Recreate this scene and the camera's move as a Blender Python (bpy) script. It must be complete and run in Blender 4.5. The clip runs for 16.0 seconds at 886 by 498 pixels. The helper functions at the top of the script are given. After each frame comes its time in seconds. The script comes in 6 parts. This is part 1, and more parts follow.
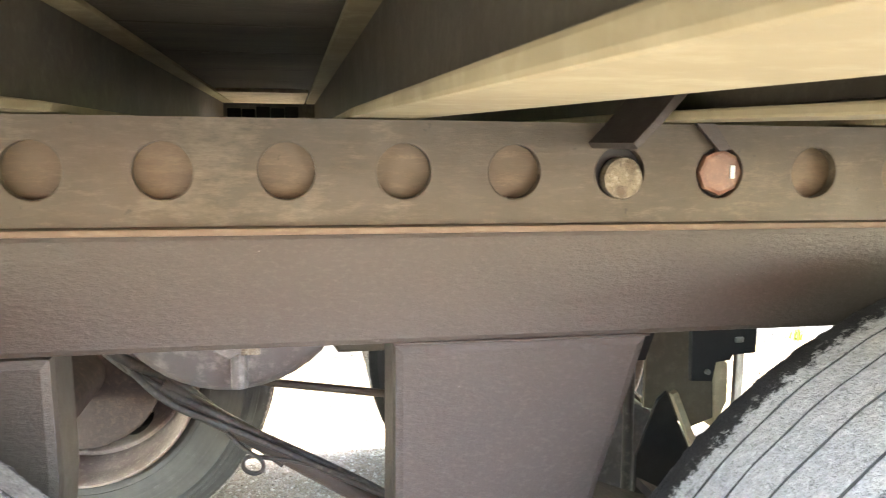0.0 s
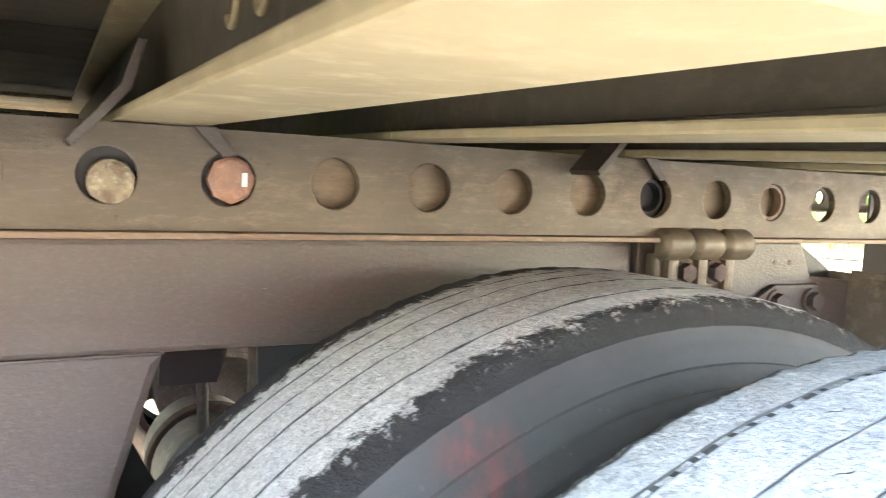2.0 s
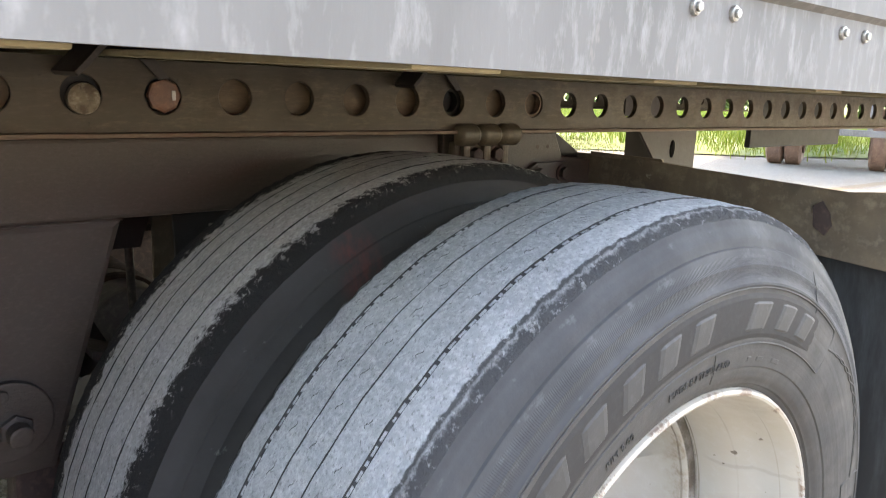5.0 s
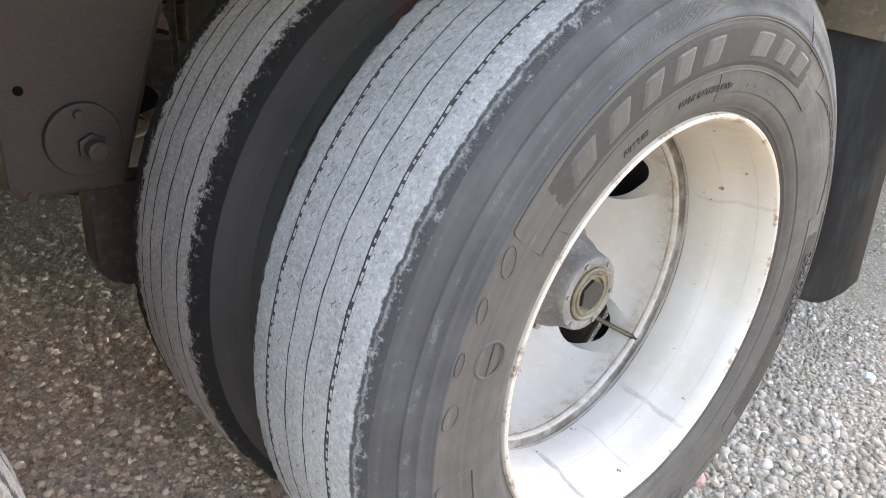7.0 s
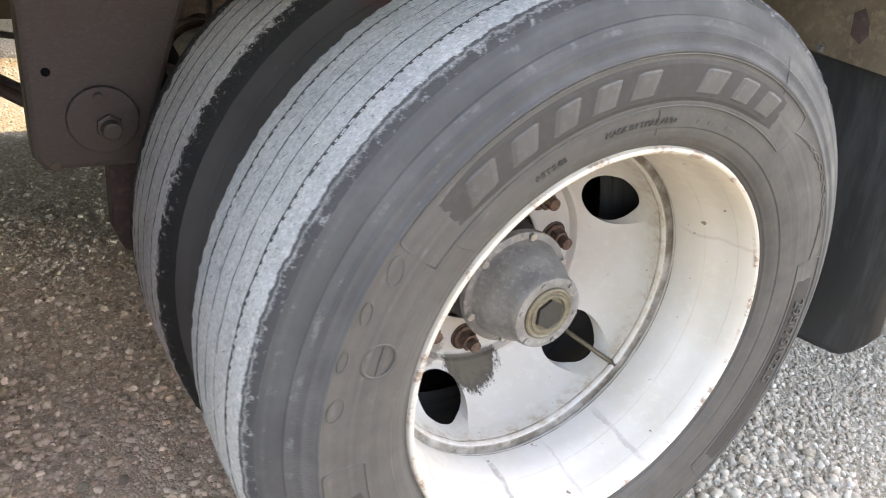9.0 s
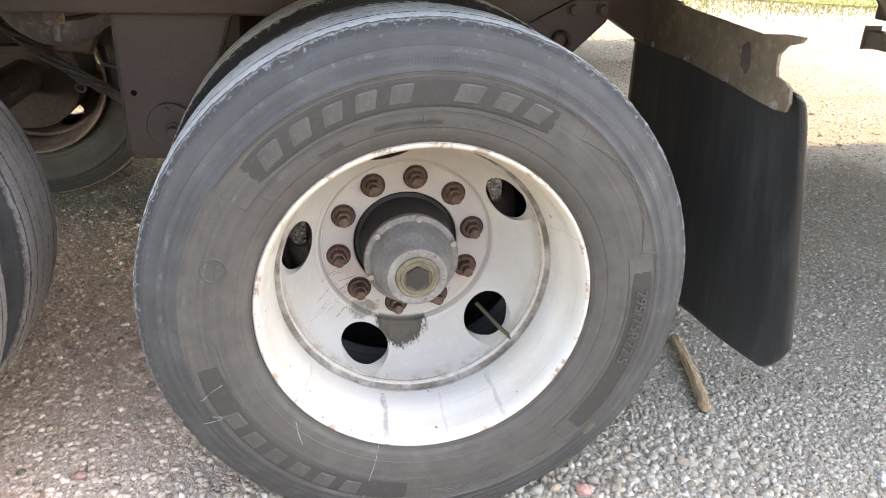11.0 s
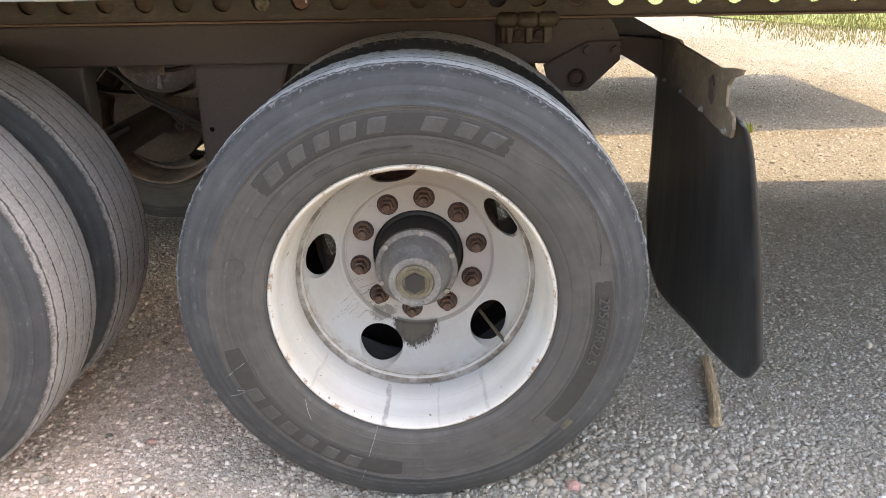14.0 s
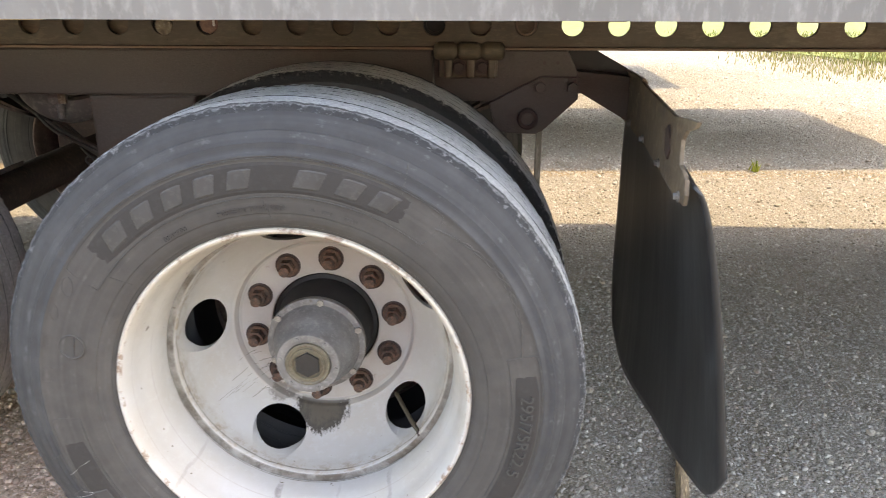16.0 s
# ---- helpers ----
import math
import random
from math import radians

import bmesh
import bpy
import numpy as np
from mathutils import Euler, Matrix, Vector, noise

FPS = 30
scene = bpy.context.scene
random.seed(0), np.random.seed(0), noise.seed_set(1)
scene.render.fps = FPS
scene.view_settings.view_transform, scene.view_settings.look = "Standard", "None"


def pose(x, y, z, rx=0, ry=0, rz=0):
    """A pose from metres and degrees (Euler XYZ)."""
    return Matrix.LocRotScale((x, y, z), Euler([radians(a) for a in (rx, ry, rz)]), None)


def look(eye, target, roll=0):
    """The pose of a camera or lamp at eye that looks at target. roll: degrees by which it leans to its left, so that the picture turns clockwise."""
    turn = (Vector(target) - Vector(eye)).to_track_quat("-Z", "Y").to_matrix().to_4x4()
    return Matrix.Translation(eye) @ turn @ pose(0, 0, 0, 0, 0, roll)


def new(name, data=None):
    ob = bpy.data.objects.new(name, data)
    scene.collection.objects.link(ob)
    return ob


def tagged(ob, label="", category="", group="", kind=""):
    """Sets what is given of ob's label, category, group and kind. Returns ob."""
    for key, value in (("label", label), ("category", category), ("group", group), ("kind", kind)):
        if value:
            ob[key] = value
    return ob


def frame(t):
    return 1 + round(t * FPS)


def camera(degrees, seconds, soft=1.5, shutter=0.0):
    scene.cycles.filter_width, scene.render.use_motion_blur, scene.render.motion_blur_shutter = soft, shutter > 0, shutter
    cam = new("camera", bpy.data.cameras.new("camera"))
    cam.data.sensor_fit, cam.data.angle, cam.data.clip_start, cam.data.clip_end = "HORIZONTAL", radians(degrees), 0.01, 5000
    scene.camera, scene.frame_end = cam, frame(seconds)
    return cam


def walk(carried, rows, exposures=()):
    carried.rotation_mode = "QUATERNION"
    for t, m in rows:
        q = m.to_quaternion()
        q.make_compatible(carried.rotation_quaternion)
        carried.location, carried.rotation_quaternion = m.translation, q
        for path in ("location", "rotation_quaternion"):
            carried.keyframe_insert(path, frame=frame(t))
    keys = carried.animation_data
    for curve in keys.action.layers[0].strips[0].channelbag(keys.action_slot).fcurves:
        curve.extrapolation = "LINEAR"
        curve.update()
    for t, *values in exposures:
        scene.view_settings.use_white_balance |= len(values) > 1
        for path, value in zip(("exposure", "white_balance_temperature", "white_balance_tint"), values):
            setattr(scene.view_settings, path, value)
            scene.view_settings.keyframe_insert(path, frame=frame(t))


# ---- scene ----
cam = camera(59.9, 16.0, soft=0.9, shutter=0.25)
PATH = [
    (0, (-0.705, -0.015, 1.085), (-0.321, 1.928, 0.810), 0.6),
    (0.5, (-0.656, -0.010, 1.076), (-0.129, 1.902, 0.819), 0.9),
    (1, (-0.590, -0.012, 1.075), (0.063, 1.866, 0.855), 1.4),
    (1.5, (-0.519, -0.017, 1.074), (0.287, 1.801, 0.869), 2.3),
    (2, (-0.448, -0.053, 1.073), (0.465, 1.717, 0.882), 2.9),
    (2.5, (-0.378, -0.084, 1.077), (0.654, 1.620, 0.899), 3.1),
    (3, (-0.342, -0.078, 1.083), (0.819, 1.541, 0.903), 3.4),
    (5.3, (-0.741, -0.392, 1.090), (0.555, 1.050, 0.597), 2.7),
    (5.5, (-0.762, -0.405, 1.079), (0.530, 1.020, 0.528), 2.6),
    (6, (-0.792, -0.412, 1.042), (0.483, 0.979, 0.379), 3.2),
    (6.5, (-0.821, -0.414, 1.031), (0.438, 0.93, 0.252), 3.9),
    (7, (-0.841, -0.434, 1.01), (0.401, 0.882, 0.159), 4.8),
    (7.5, (-0.853, -0.455, 1.008), (0.364, 0.852, 0.107), 5.7),
    (8, (-0.849, -0.475, 1.017), (0.33, 0.855, 0.1), 6.2),
    (8.5, (-0.808, -0.507, 1.037), (0.295, 0.888, 0.121), 6.5),
    (9, (-0.683, -0.588, 1.054), (0.314, 0.908, 0.177), 6.9),
    (9.5, (-0.517, -0.702, 1.082), (0.311, 0.907, 0.229), 6.1),
    (10, (-0.423, -0.83, 1.115), (0.245, 0.867, 0.294), 5.3),
    (10.2, (-0.383, -0.898, 1.121), (0.215, 0.826, 0.303), 4.6),
    (12.3, (0.034, -1.403, 1.158), (0.115, 0.431, 0.363), -0.0),
    (12.5, (0.053, -1.413, 1.166), (0.11, 0.423, 0.375), -0.3),
    (13, (0.082, -1.433, 1.169), (0.087, 0.417, 0.409), -1.0),
    (13.5, (0.098, -1.434, 1.174), (0.073, 0.424, 0.434), -1.2),
    (14, (0.09, -1.415, 1.167), (0.058, 0.451, 0.449), -1.0),
    (14.5, (0.084, -1.353, 1.163), (0.047, 0.519, 0.459), -0.8),
    (15, (0.098, -1.245, 1.166), (0.052, 0.632, 0.478), -0.7),
    (15.5, (0.151, -1.163, 1.173), (0.1, 0.717, 0.494), -0.3),
    (16, (0.296, -1.104, 1.154), (0.221, 0.781, 0.491), 0.1),
]

walk(cam, [(t, look(eye, target, roll)) for t, eye, target, roll in PATH],
     exposures=[(0, 6.09, 8300, 10), (1.0, 6.21, 8450, 10), (2.0, 6.24, 7950, 10), (2.5, 6.0, 7500, 10), (3.0, 5.81, 7550, 10), (3.5, 5.15, 7500, 12), (4.2, 4.2, 8000, 12), (5.3, 3.72, 8700, 13), (5.6, 3.73, 8800, 13), (6.2, 3.85, 9150, 14), (7, 3.83, 9250, 14), (9, 3.85, 9550, 14), (10.5, 3.87, 9400, 14), (12.5, 3.4, 9400, 15), (14, 3.29, 9300, 15), (15, 3.31, 9300, 15), (16, 3.45, 9300, 15)])

# ---------------------------------------------------------------- world and sun
SUN_EL, SUN_AZ = 58.0, 5.0          # height of the sun; turn of its azimuth from +x towards +y
world = bpy.data.worlds.new("sky")
scene.world = world
world.use_nodes = True
wn = world.node_tree
sky = wn.nodes.new("ShaderNodeTexSky")
sky.sky_type = 'NISHITA'
sky.sun_disc = False
sky.sun_elevation = radians(SUN_EL)
sky.sun_rotation = radians(90 - SUN_AZ)
wn.nodes["Background"].inputs[1].default_value = 0.145
wn.links.new(sky.outputs[0], wn.nodes["Background"].inputs[0])
sun = new("sun", bpy.data.lights.new("sun", "SUN"))
sun.data.energy, sun.data.angle, sun.data.color = 0.72, radians(0.6), (1.0, 0.915, 0.70)
e, a = radians(SUN_EL), radians(SUN_AZ)
sun.matrix_world = look((0, 0, 20), (-math.cos(e) * math.cos(a), -math.cos(e) * math.sin(a), 20 - math.sin(e)))


# ---------------------------------------------------------------- materials
def mat(name, base, rough=0.6, metal=0.0, dark=None, light=None, big=3.0, small=60.0, bump=0.1, bump_scale=None,
        spots=None, spot_scale=25.0, spot_cut=0.62, streak=None):
    """Paint, dust and wear at two scales: base mixed with a dark and a light tone, fine relief, optional spots."""
    m = bpy.data.materials.new(name)
    m.use_nodes = True
    nt = m.node_tree
    n, l = nt.nodes, nt.links
    b = n["Principled BSDF"]
    co = n.new("ShaderNodeTexCoord")
    src = co.outputs["Object"]
    if streak:
        mp = n.new("ShaderNodeMapping")
        mp.inputs["Scale"].default_value = streak
        l.new(src, mp.inputs[0])
        src = mp.outputs[0]

    def noise_tex(scale, detail=6.0, r=0.6):
        t = n.new("ShaderNodeTexNoise")
        t.inputs["Scale"].default_value, t.inputs["Detail"].default_value, t.inputs["Roughness"].default_value = scale, detail, r
        l.new(src, t.inputs["Vector"])
        return t.outputs["Fac"]

    def ramp(fac, lo, hi):
        r = n.new("ShaderNodeMapRange")
        r.inputs["From Min"].default_value, r.inputs["From Max"].default_value = lo, hi
        r.clamp = True
        l.new(fac, r.inputs["Value"])
        return r.outputs["Result"]

    def mix(fac, c1, c2):
        x = n.new("ShaderNodeMix")
        x.data_type = 'RGBA'
        l.new(fac, x.inputs["Factor"])
        for sock, c in ((x.inputs[6], c1), (x.inputs[7], c2)):
            if isinstance(c, tuple):
                sock.default_value = (*c, 1)
            else:
                l.new(c, sock)
        return x.outputs[2]
    dark = dark or tuple(c * 0.65 for c in base)
    light = light or tuple(min(1, c * 1.35) for c in base)
    col = mix(ramp(noise_tex(big), 0.38, 0.62), dark, base)
    col = mix(ramp(noise_tex(small, 8.0, 0.7), 0.5, 0.72), col, light)
    if spots:
        col = mix(ramp(noise_tex(spot_scale, 5.0, 0.65), spot_cut, spot_cut + 0.05), col, spots)
    l.new(col, b.inputs["Base Color"])
    rg = n.new("ShaderNodeMapRange")
    rg.inputs["To Min"].default_value, rg.inputs["To Max"].default_value = rough - 0.12, min(1.0, rough + 0.12)
    l.new(noise_tex(small * 0.4), rg.inputs["Value"])
    l.new(rg.outputs["Result"], b.inputs["Roughness"])
    b.inputs["Metallic"].default_value = metal
    if bump:
        bp = n.new("ShaderNodeBump")
        bp.inputs["Strength"].default_value, bp.inputs["Distance"].default_value = bump, 0.004
        l.new(noise_tex(bump_scale or small * 2), bp.inputs["Height"])
        l.new(bp.outputs[0], b.inputs["Normal"])
    return m


M_FRAME = mat("brown_frame_paint", (0.0490, 0.0386, 0.0324), 0.50, dark=(0.0395, 0.0302, 0.0252), light=(0.0585, 0.0467, 0.0400), big=1.3, small=260,
              bump=0.3, bump_scale=300, spots=(0.2736, 0.2466, 0.2160), spot_scale=110, spot_cut=0.715, streak=(0.5, 1, 1))
M_LIP = mat("rusty_edge", (0.13, 0.085, 0.058), 0.6, dark=(0.10, 0.064, 0.044), light=(0.18, 0.13, 0.09), big=5, small=160, bump=0.15, streak=(0.3, 1, 1))
# one beam paint in two tones: flanges as lit, web as shaded
M_CROSS = mat("lit_cream_crossmember", (0.3144, 0.2620, 0.1546), 0.65, dark=(0.2340, 0.1912, 0.1120), light=(0.3720, 0.3162, 0.1994), big=4, small=30,
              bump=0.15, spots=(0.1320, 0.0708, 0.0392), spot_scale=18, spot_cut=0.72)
M_WEB = mat("shaded_brown_beam_web", (0.0918, 0.0790, 0.0561), 0.6, dark=(0.0663, 0.0561, 0.0416), light=(0.1190, 0.1037, 0.0765), big=4, small=60, bump=0.2,
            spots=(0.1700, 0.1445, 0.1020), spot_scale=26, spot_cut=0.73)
# bright tan with light already in it, for surfaces meant to look lit
M_LIT_TAN = mat("lit_tan_tone", (0.46, 0.385, 0.26), 0.7, big=8, small=50, bump=0.2)
M_FLOOR = mat("underfloor_boards", (0.075, 0.063, 0.044), 0.75, big=2, small=20, bump=0.3, streak=(1, 9, 1))
M_SIDE = mat("white_side_rail", (0.185, 0.178, 0.170), 0.75, dark=(0.125, 0.119, 0.112), light=(0.245, 0.236, 0.226), big=3, small=70, bump=0.06,
             spots=(0.22, 0.20, 0.18), spot_scale=26, spot_cut=0.66, streak=(1, 1, 0.3))
M_SIDE.node_tree.nodes["Principled BSDF"].inputs["Specular IOR Level"].default_value = 0.12
M_WALL = mat("white_trailer_wall", (0.75, 0.75, 0.74), 0.4, big=1, small=30, bump=0.03)
M_REDWALL = mat("red_trailer_wall", (0.5, 0.09, 0.07), 0.4, big=1, small=30, bump=0.03)
M_PANEL = mat("dark_smooth_rubber", (0.0358, 0.0337, 0.0323), 0.80, dark=(0.0310, 0.0291, 0.0278), light=(0.0428, 0.0407, 0.0391), big=7, small=70, bump=0.06)
M_PANEL.node_tree.nodes["Principled BSDF"].inputs["Specular IOR Level"].default_value = 0.18
M_LETTER = mat("raised_rubber", (0.0385, 0.0368, 0.0357), 0.7, big=9, small=90, bump=0.05)
M_SMEAR = mat("yellow_paint_smear", (0.070, 0.065, 0.042), 0.7, dark=(0.045, 0.043, 0.036), light=(0.11, 0.10, 0.055), big=60, small=120, bump=0.05)
M_GROOVE = mat("groove_rubber", (0.046, 0.046, 0.047), 0.9, big=9, small=60, bump=0.2, spots=(0.16, 0.15, 0.14), spot_scale=50, spot_cut=0.68)
M_RUST = mat("rusty_nut_steel", (0.105, 0.060, 0.042), 0.75, metal=0.1, dark=(0.055, 0.036, 0.028), light=(0.20, 0.10, 0.065), big=40, small=160, bump=0.3)
M_HUB = mat("grey_hub_casting", (0.155, 0.150, 0.146), 0.55, metal=0.2, dark=(0.105, 0.10, 0.096), light=(0.23, 0.22, 0.21), big=20, small=120, bump=0.25,
            spots=(0.10, 0.08, 0.065), spot_scale=30, spot_cut=0.66)
M_BOLT = mat("dull_bolt_steel", (0.30, 0.285, 0.265), 0.45, metal=0.6, big=60, small=200, bump=0.1)
M_GREASE = mat("yellowed_cap_ring", (0.105, 0.088, 0.058), 0.5, dark=(0.07, 0.06, 0.042), light=(0.15, 0.128, 0.085), big=60, small=160, bump=0.1)
M_CAPHEX = mat("dark_grey_cap_plug", (0.0135, 0.0135, 0.0138), 0.5, big=60, small=160, bump=0.1)
M_DRUM = mat("dark_brake_iron", (0.050, 0.033, 0.030), 0.8, metal=0.1, light=(0.095, 0.060, 0.052), big=10, small=60, bump=0.3)
M_STAIN = mat("oily_dust_stain", (0.10, 0.09, 0.075), 0.75, light=(0.2, 0.18, 0.15), big=30, small=120, bump=0.2)
M_FLAP = mat("black_flap_rubber", (0.0221, 0.0238, 0.0263), 0.40, dark=(0.0145, 0.0153, 0.0170), light=(0.0467, 0.0527, 0.0578), big=9, small=22, bump=0.2,
             spots=(0.1020, 0.1062, 0.1105), spot_scale=70, spot_cut=0.745, streak=(1, 1, 0.07))
M_BRACKET = mat("muddy_bracket_steel", (0.1350, 0.1013, 0.0675), 0.7, dark=(0.0810, 0.0621, 0.0459), light=(0.1958, 0.1526, 0.1080), big=9, small=40, bump=0.4,
                spots=(0.2565, 0.2295, 0.1890), spot_scale=30, spot_cut=0.70)
# black paint of real parts, also the black that stands for deep shade
M_BLACK = mat("black_paint_and_shade", (0.011, 0.011, 0.012), 0.6, big=6, small=50, bump=0.1)
# colour of flat black discs that stand for the shade inside holes
M_HOLE = mat("hole_shade_black", (0.006, 0.006, 0.006), 0.85, big=6, small=50, bump=0)
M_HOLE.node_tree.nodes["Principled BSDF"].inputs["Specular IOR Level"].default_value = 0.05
M_CABLE = mat("dusty_black_hose", (0.035, 0.033, 0.03), 0.6, light=(0.09, 0.08, 0.07), big=20, small=90, bump=0.1)
M_TANK = mat("dusty_grey_tank_paint", (0.15, 0.145, 0.145), 0.55, light=(0.22, 0.21, 0.2), big=6, small=50, bump=0.15)
M_BRASS = mat("tarnished_brass", (0.085, 0.068, 0.045), 0.5, metal=0.5, big=40, small=150, bump=0.1)
M_PIN = mat("worn_pin_steel", (0.22, 0.185, 0.135), 0.5, metal=0.5, dark=(0.11, 0.085, 0.06), light=(0.34, 0.31, 0.25), big=50, small=120, bump=0.6)
M_ORANGE = mat("rusty_orange_bolt", (0.20, 0.095, 0.058), 0.4, dark=(0.12, 0.06, 0.04), light=(0.27, 0.15, 0.10), big=40, small=120, bump=0.1)
M_WOOD = mat("weathered_wood", (0.2860, 0.2080, 0.1300), 0.85, dark=(0.1690, 0.1235, 0.0845), light=(0.4940, 0.3640, 0.2080), big=14, small=60, bump=0.9, streak=(6, 0.6, 6))
# dirty reddish rim paint, darkened further for the shade inside the wheels
M_DIRTY_SHADED_RIM = mat("dirty_shaded_inner_rim", (0.185, 0.135, 0.115), 0.7, dark=(0.115, 0.075, 0.065), light=(0.27, 0.22, 0.19), big=8, small=60, bump=0.2)
M_SCRATCH = mat("pale_scuff", (0.30, 0.30, 0.295), 0.8, big=30, small=120, bump=0.1)
M_LAWN = mat("meadow_green", (0.1224, 0.1548, 0.0202), 0.9, dark=(0.0864, 0.1188, 0.0130), light=(0.1872, 0.1800, 0.0432), big=0.9, small=5, bump=0.6)
M_OLDTYRE = mat("reddish_dusty_tyre", (0.19, 0.115, 0.085), 0.85, big=3, small=20, bump=0.3)


class Nodes:
    """Short forms for node graphs that read the object's own coordinates."""

    def __init__(self, name):
        self.m = bpy.data.materials.new(name)
        self.m.use_nodes = True
        self.n, self.l = self.m.node_tree.nodes, self.m.node_tree.links
        self.b = self.n["Principled BSDF"]
        self.co = self.n.new("ShaderNodeTexCoord").outputs["Object"]
        sx = self.n.new("ShaderNodeSeparateXYZ")
        self.l.new(self.co, sx.inputs[0])
        self.x, self.y, self.z = sx.outputs

    def put(self, sock, v):
        if isinstance(v, (int, float)):
            sock.default_value = v
        elif isinstance(v, tuple):
            sock.default_value = (*v, 1) if len(v) == 3 and sock.type == 'RGBA' else v
        else:
            self.l.new(v, sock)

    def f(self, op, a, b=0.0, clamp=False):
        t = self.n.new("ShaderNodeMath")
        t.operation, t.use_clamp = op, clamp
        self.put(t.inputs[0], a)
        self.put(t.inputs[1], b)
        return t.outputs[0]

    def noise(self, scale, detail=5.0, rough=0.6, stretch=None):
        t = self.n.new("ShaderNodeTexNoise")
        t.inputs["Scale"].default_value, t.inputs["Detail"].default_value, t.inputs["Roughness"].default_value = scale, detail, rough
        src = self.co
        if stretch:
            mp = self.n.new("ShaderNodeMapping")
            mp.inputs["Scale"].default_value = stretch
            self.l.new(src, mp.inputs[0])
            src = mp.outputs[0]
        self.l.new(src, t.inputs["Vector"])
        return t.outputs["Fac"]

    def voronoi(self, scale, feature='F1'):
        t = self.n.new("ShaderNodeTexVoronoi")
        t.feature = feature
        t.inputs["Scale"].default_value = scale
        self.l.new(self.co, t.inputs["Vector"])
        return t

    def ramp(self, v, lo, hi, a=0.0, b=1.0):
        t = self.n.new("ShaderNodeMapRange")
        for k, q in (("From Min", lo), ("From Max", hi), ("To Min", a), ("To Max", b)):
            t.inputs[k].default_value = q
        self.put(t.inputs["Value"], v)
        return t.outputs["Result"]

    def mix(self, fac, a, b, blend='MIX'):
        t = self.n.new("ShaderNodeMix")
        t.data_type, t.blend_type = 'RGBA', blend
        self.put(t.inputs["Factor"], fac)
        self.put(t.inputs[6], a)
        self.put(t.inputs[7], b)
        return t.outputs[2]

    def near(self, cx, cz, rx, rz, soft=0.6):
        """1 inside an ellipse of the x-z plane, fading to 0 at its rim."""
        d = self.f('ADD', self.f('POWER', self.f('MULTIPLY', self.f('SUBTRACT', self.x, cx), 1 / rx), 2.0),
                   self.f('POWER', self.f('MULTIPLY', self.f('SUBTRACT', self.z, cz), 1 / rz), 2.0))
        return self.ramp(d, 1.0 - soft, 1.0, 1.0, 0.0)

    def end(self, color, rough, height=None, strength=0.3, dist=0.004, metal=0.0):
        self.put(self.b.inputs["Base Color"], color)
        self.put(self.b.inputs["Roughness"], rough)
        self.b.inputs["Metallic"].default_value = metal
        if height is not None:
            bp = self.n.new("ShaderNodeBump")
            bp.inputs["Strength"].default_value, bp.inputs["Distance"].default_value = strength, dist
            self.put(bp.inputs["Height"], height)
            self.l.new(bp.outputs[0], self.b.inputs["Normal"])
        return self.m


def tread_material(name, base, dark, light, edge, rag, black, torn=0.0, flecks=0.85, skew=0.0, width=0.276):
    """Scrubbed pale tread; worn dark rubber eats into it raggedly along both shoulders."""
    g = Nodes(name)
    c = g.mix(g.ramp(g.noise(14), 0.35, 0.65), dark, base)
    c = g.mix(g.ramp(g.noise(150, 7, 0.75), 0.46, 0.68), c, light)
    c = g.mix(g.ramp(g.noise(260, 4, 0.65), 0.56, 0.64, 0.0, 0.7), c, tuple(q * 0.5 for q in base))
    cuts = g.f('MULTIPLY', g.ramp(g.voronoi(130, 'DISTANCE_TO_EDGE').outputs['Distance'], 0.03, 0.08, 1.0, 0.0), g.ramp(g.noise(70, 3), 0.60, 0.67, 0.0, 0.6))
    c = g.mix(cuts, c, (0.09, 0.09, 0.092))
    side = g.f('MINIMUM', g.y, g.f('SUBTRACT', width - skew, g.y))
    rough_n = g.f('SUBTRACT', g.noise(62, 10, 0.8), 0.5)
    lim = g.f('ADD', side, g.f('MULTIPLY', rough_n, rag))
    c = g.mix(g.ramp(lim, edge - 0.004, edge + 0.004, 1.0, 0.0), c, black)
    if torn:
        d = g.f('ABSOLUTE', g.f('SUBTRACT', g.f('ADD', side, g.f('MULTIPLY', rough_n, 0.014)), torn))
        c = g.mix(g.ramp(d, 0.0012, 0.0030, 0.9, 0.0), c, (0.035, 0.036, 0.038))
    fleck = g.f('MULTIPLY', g.ramp(g.noise(88, 6, 0.75), 0.565, 0.62), g.ramp(side, edge - 0.018, edge - 0.004))
    c = g.mix(g.f('MULTIPLY', fleck, flecks), c, base)
    g.b.inputs["Specular IOR Level"].default_value = 0.28
    return g.end(c, 0.88, g.f('ADD', g.noise(210, 6, 0.7), g.f('MULTIPLY', g.noise(60, 6, 0.7), 1.2)), 1.0, 0.0065)


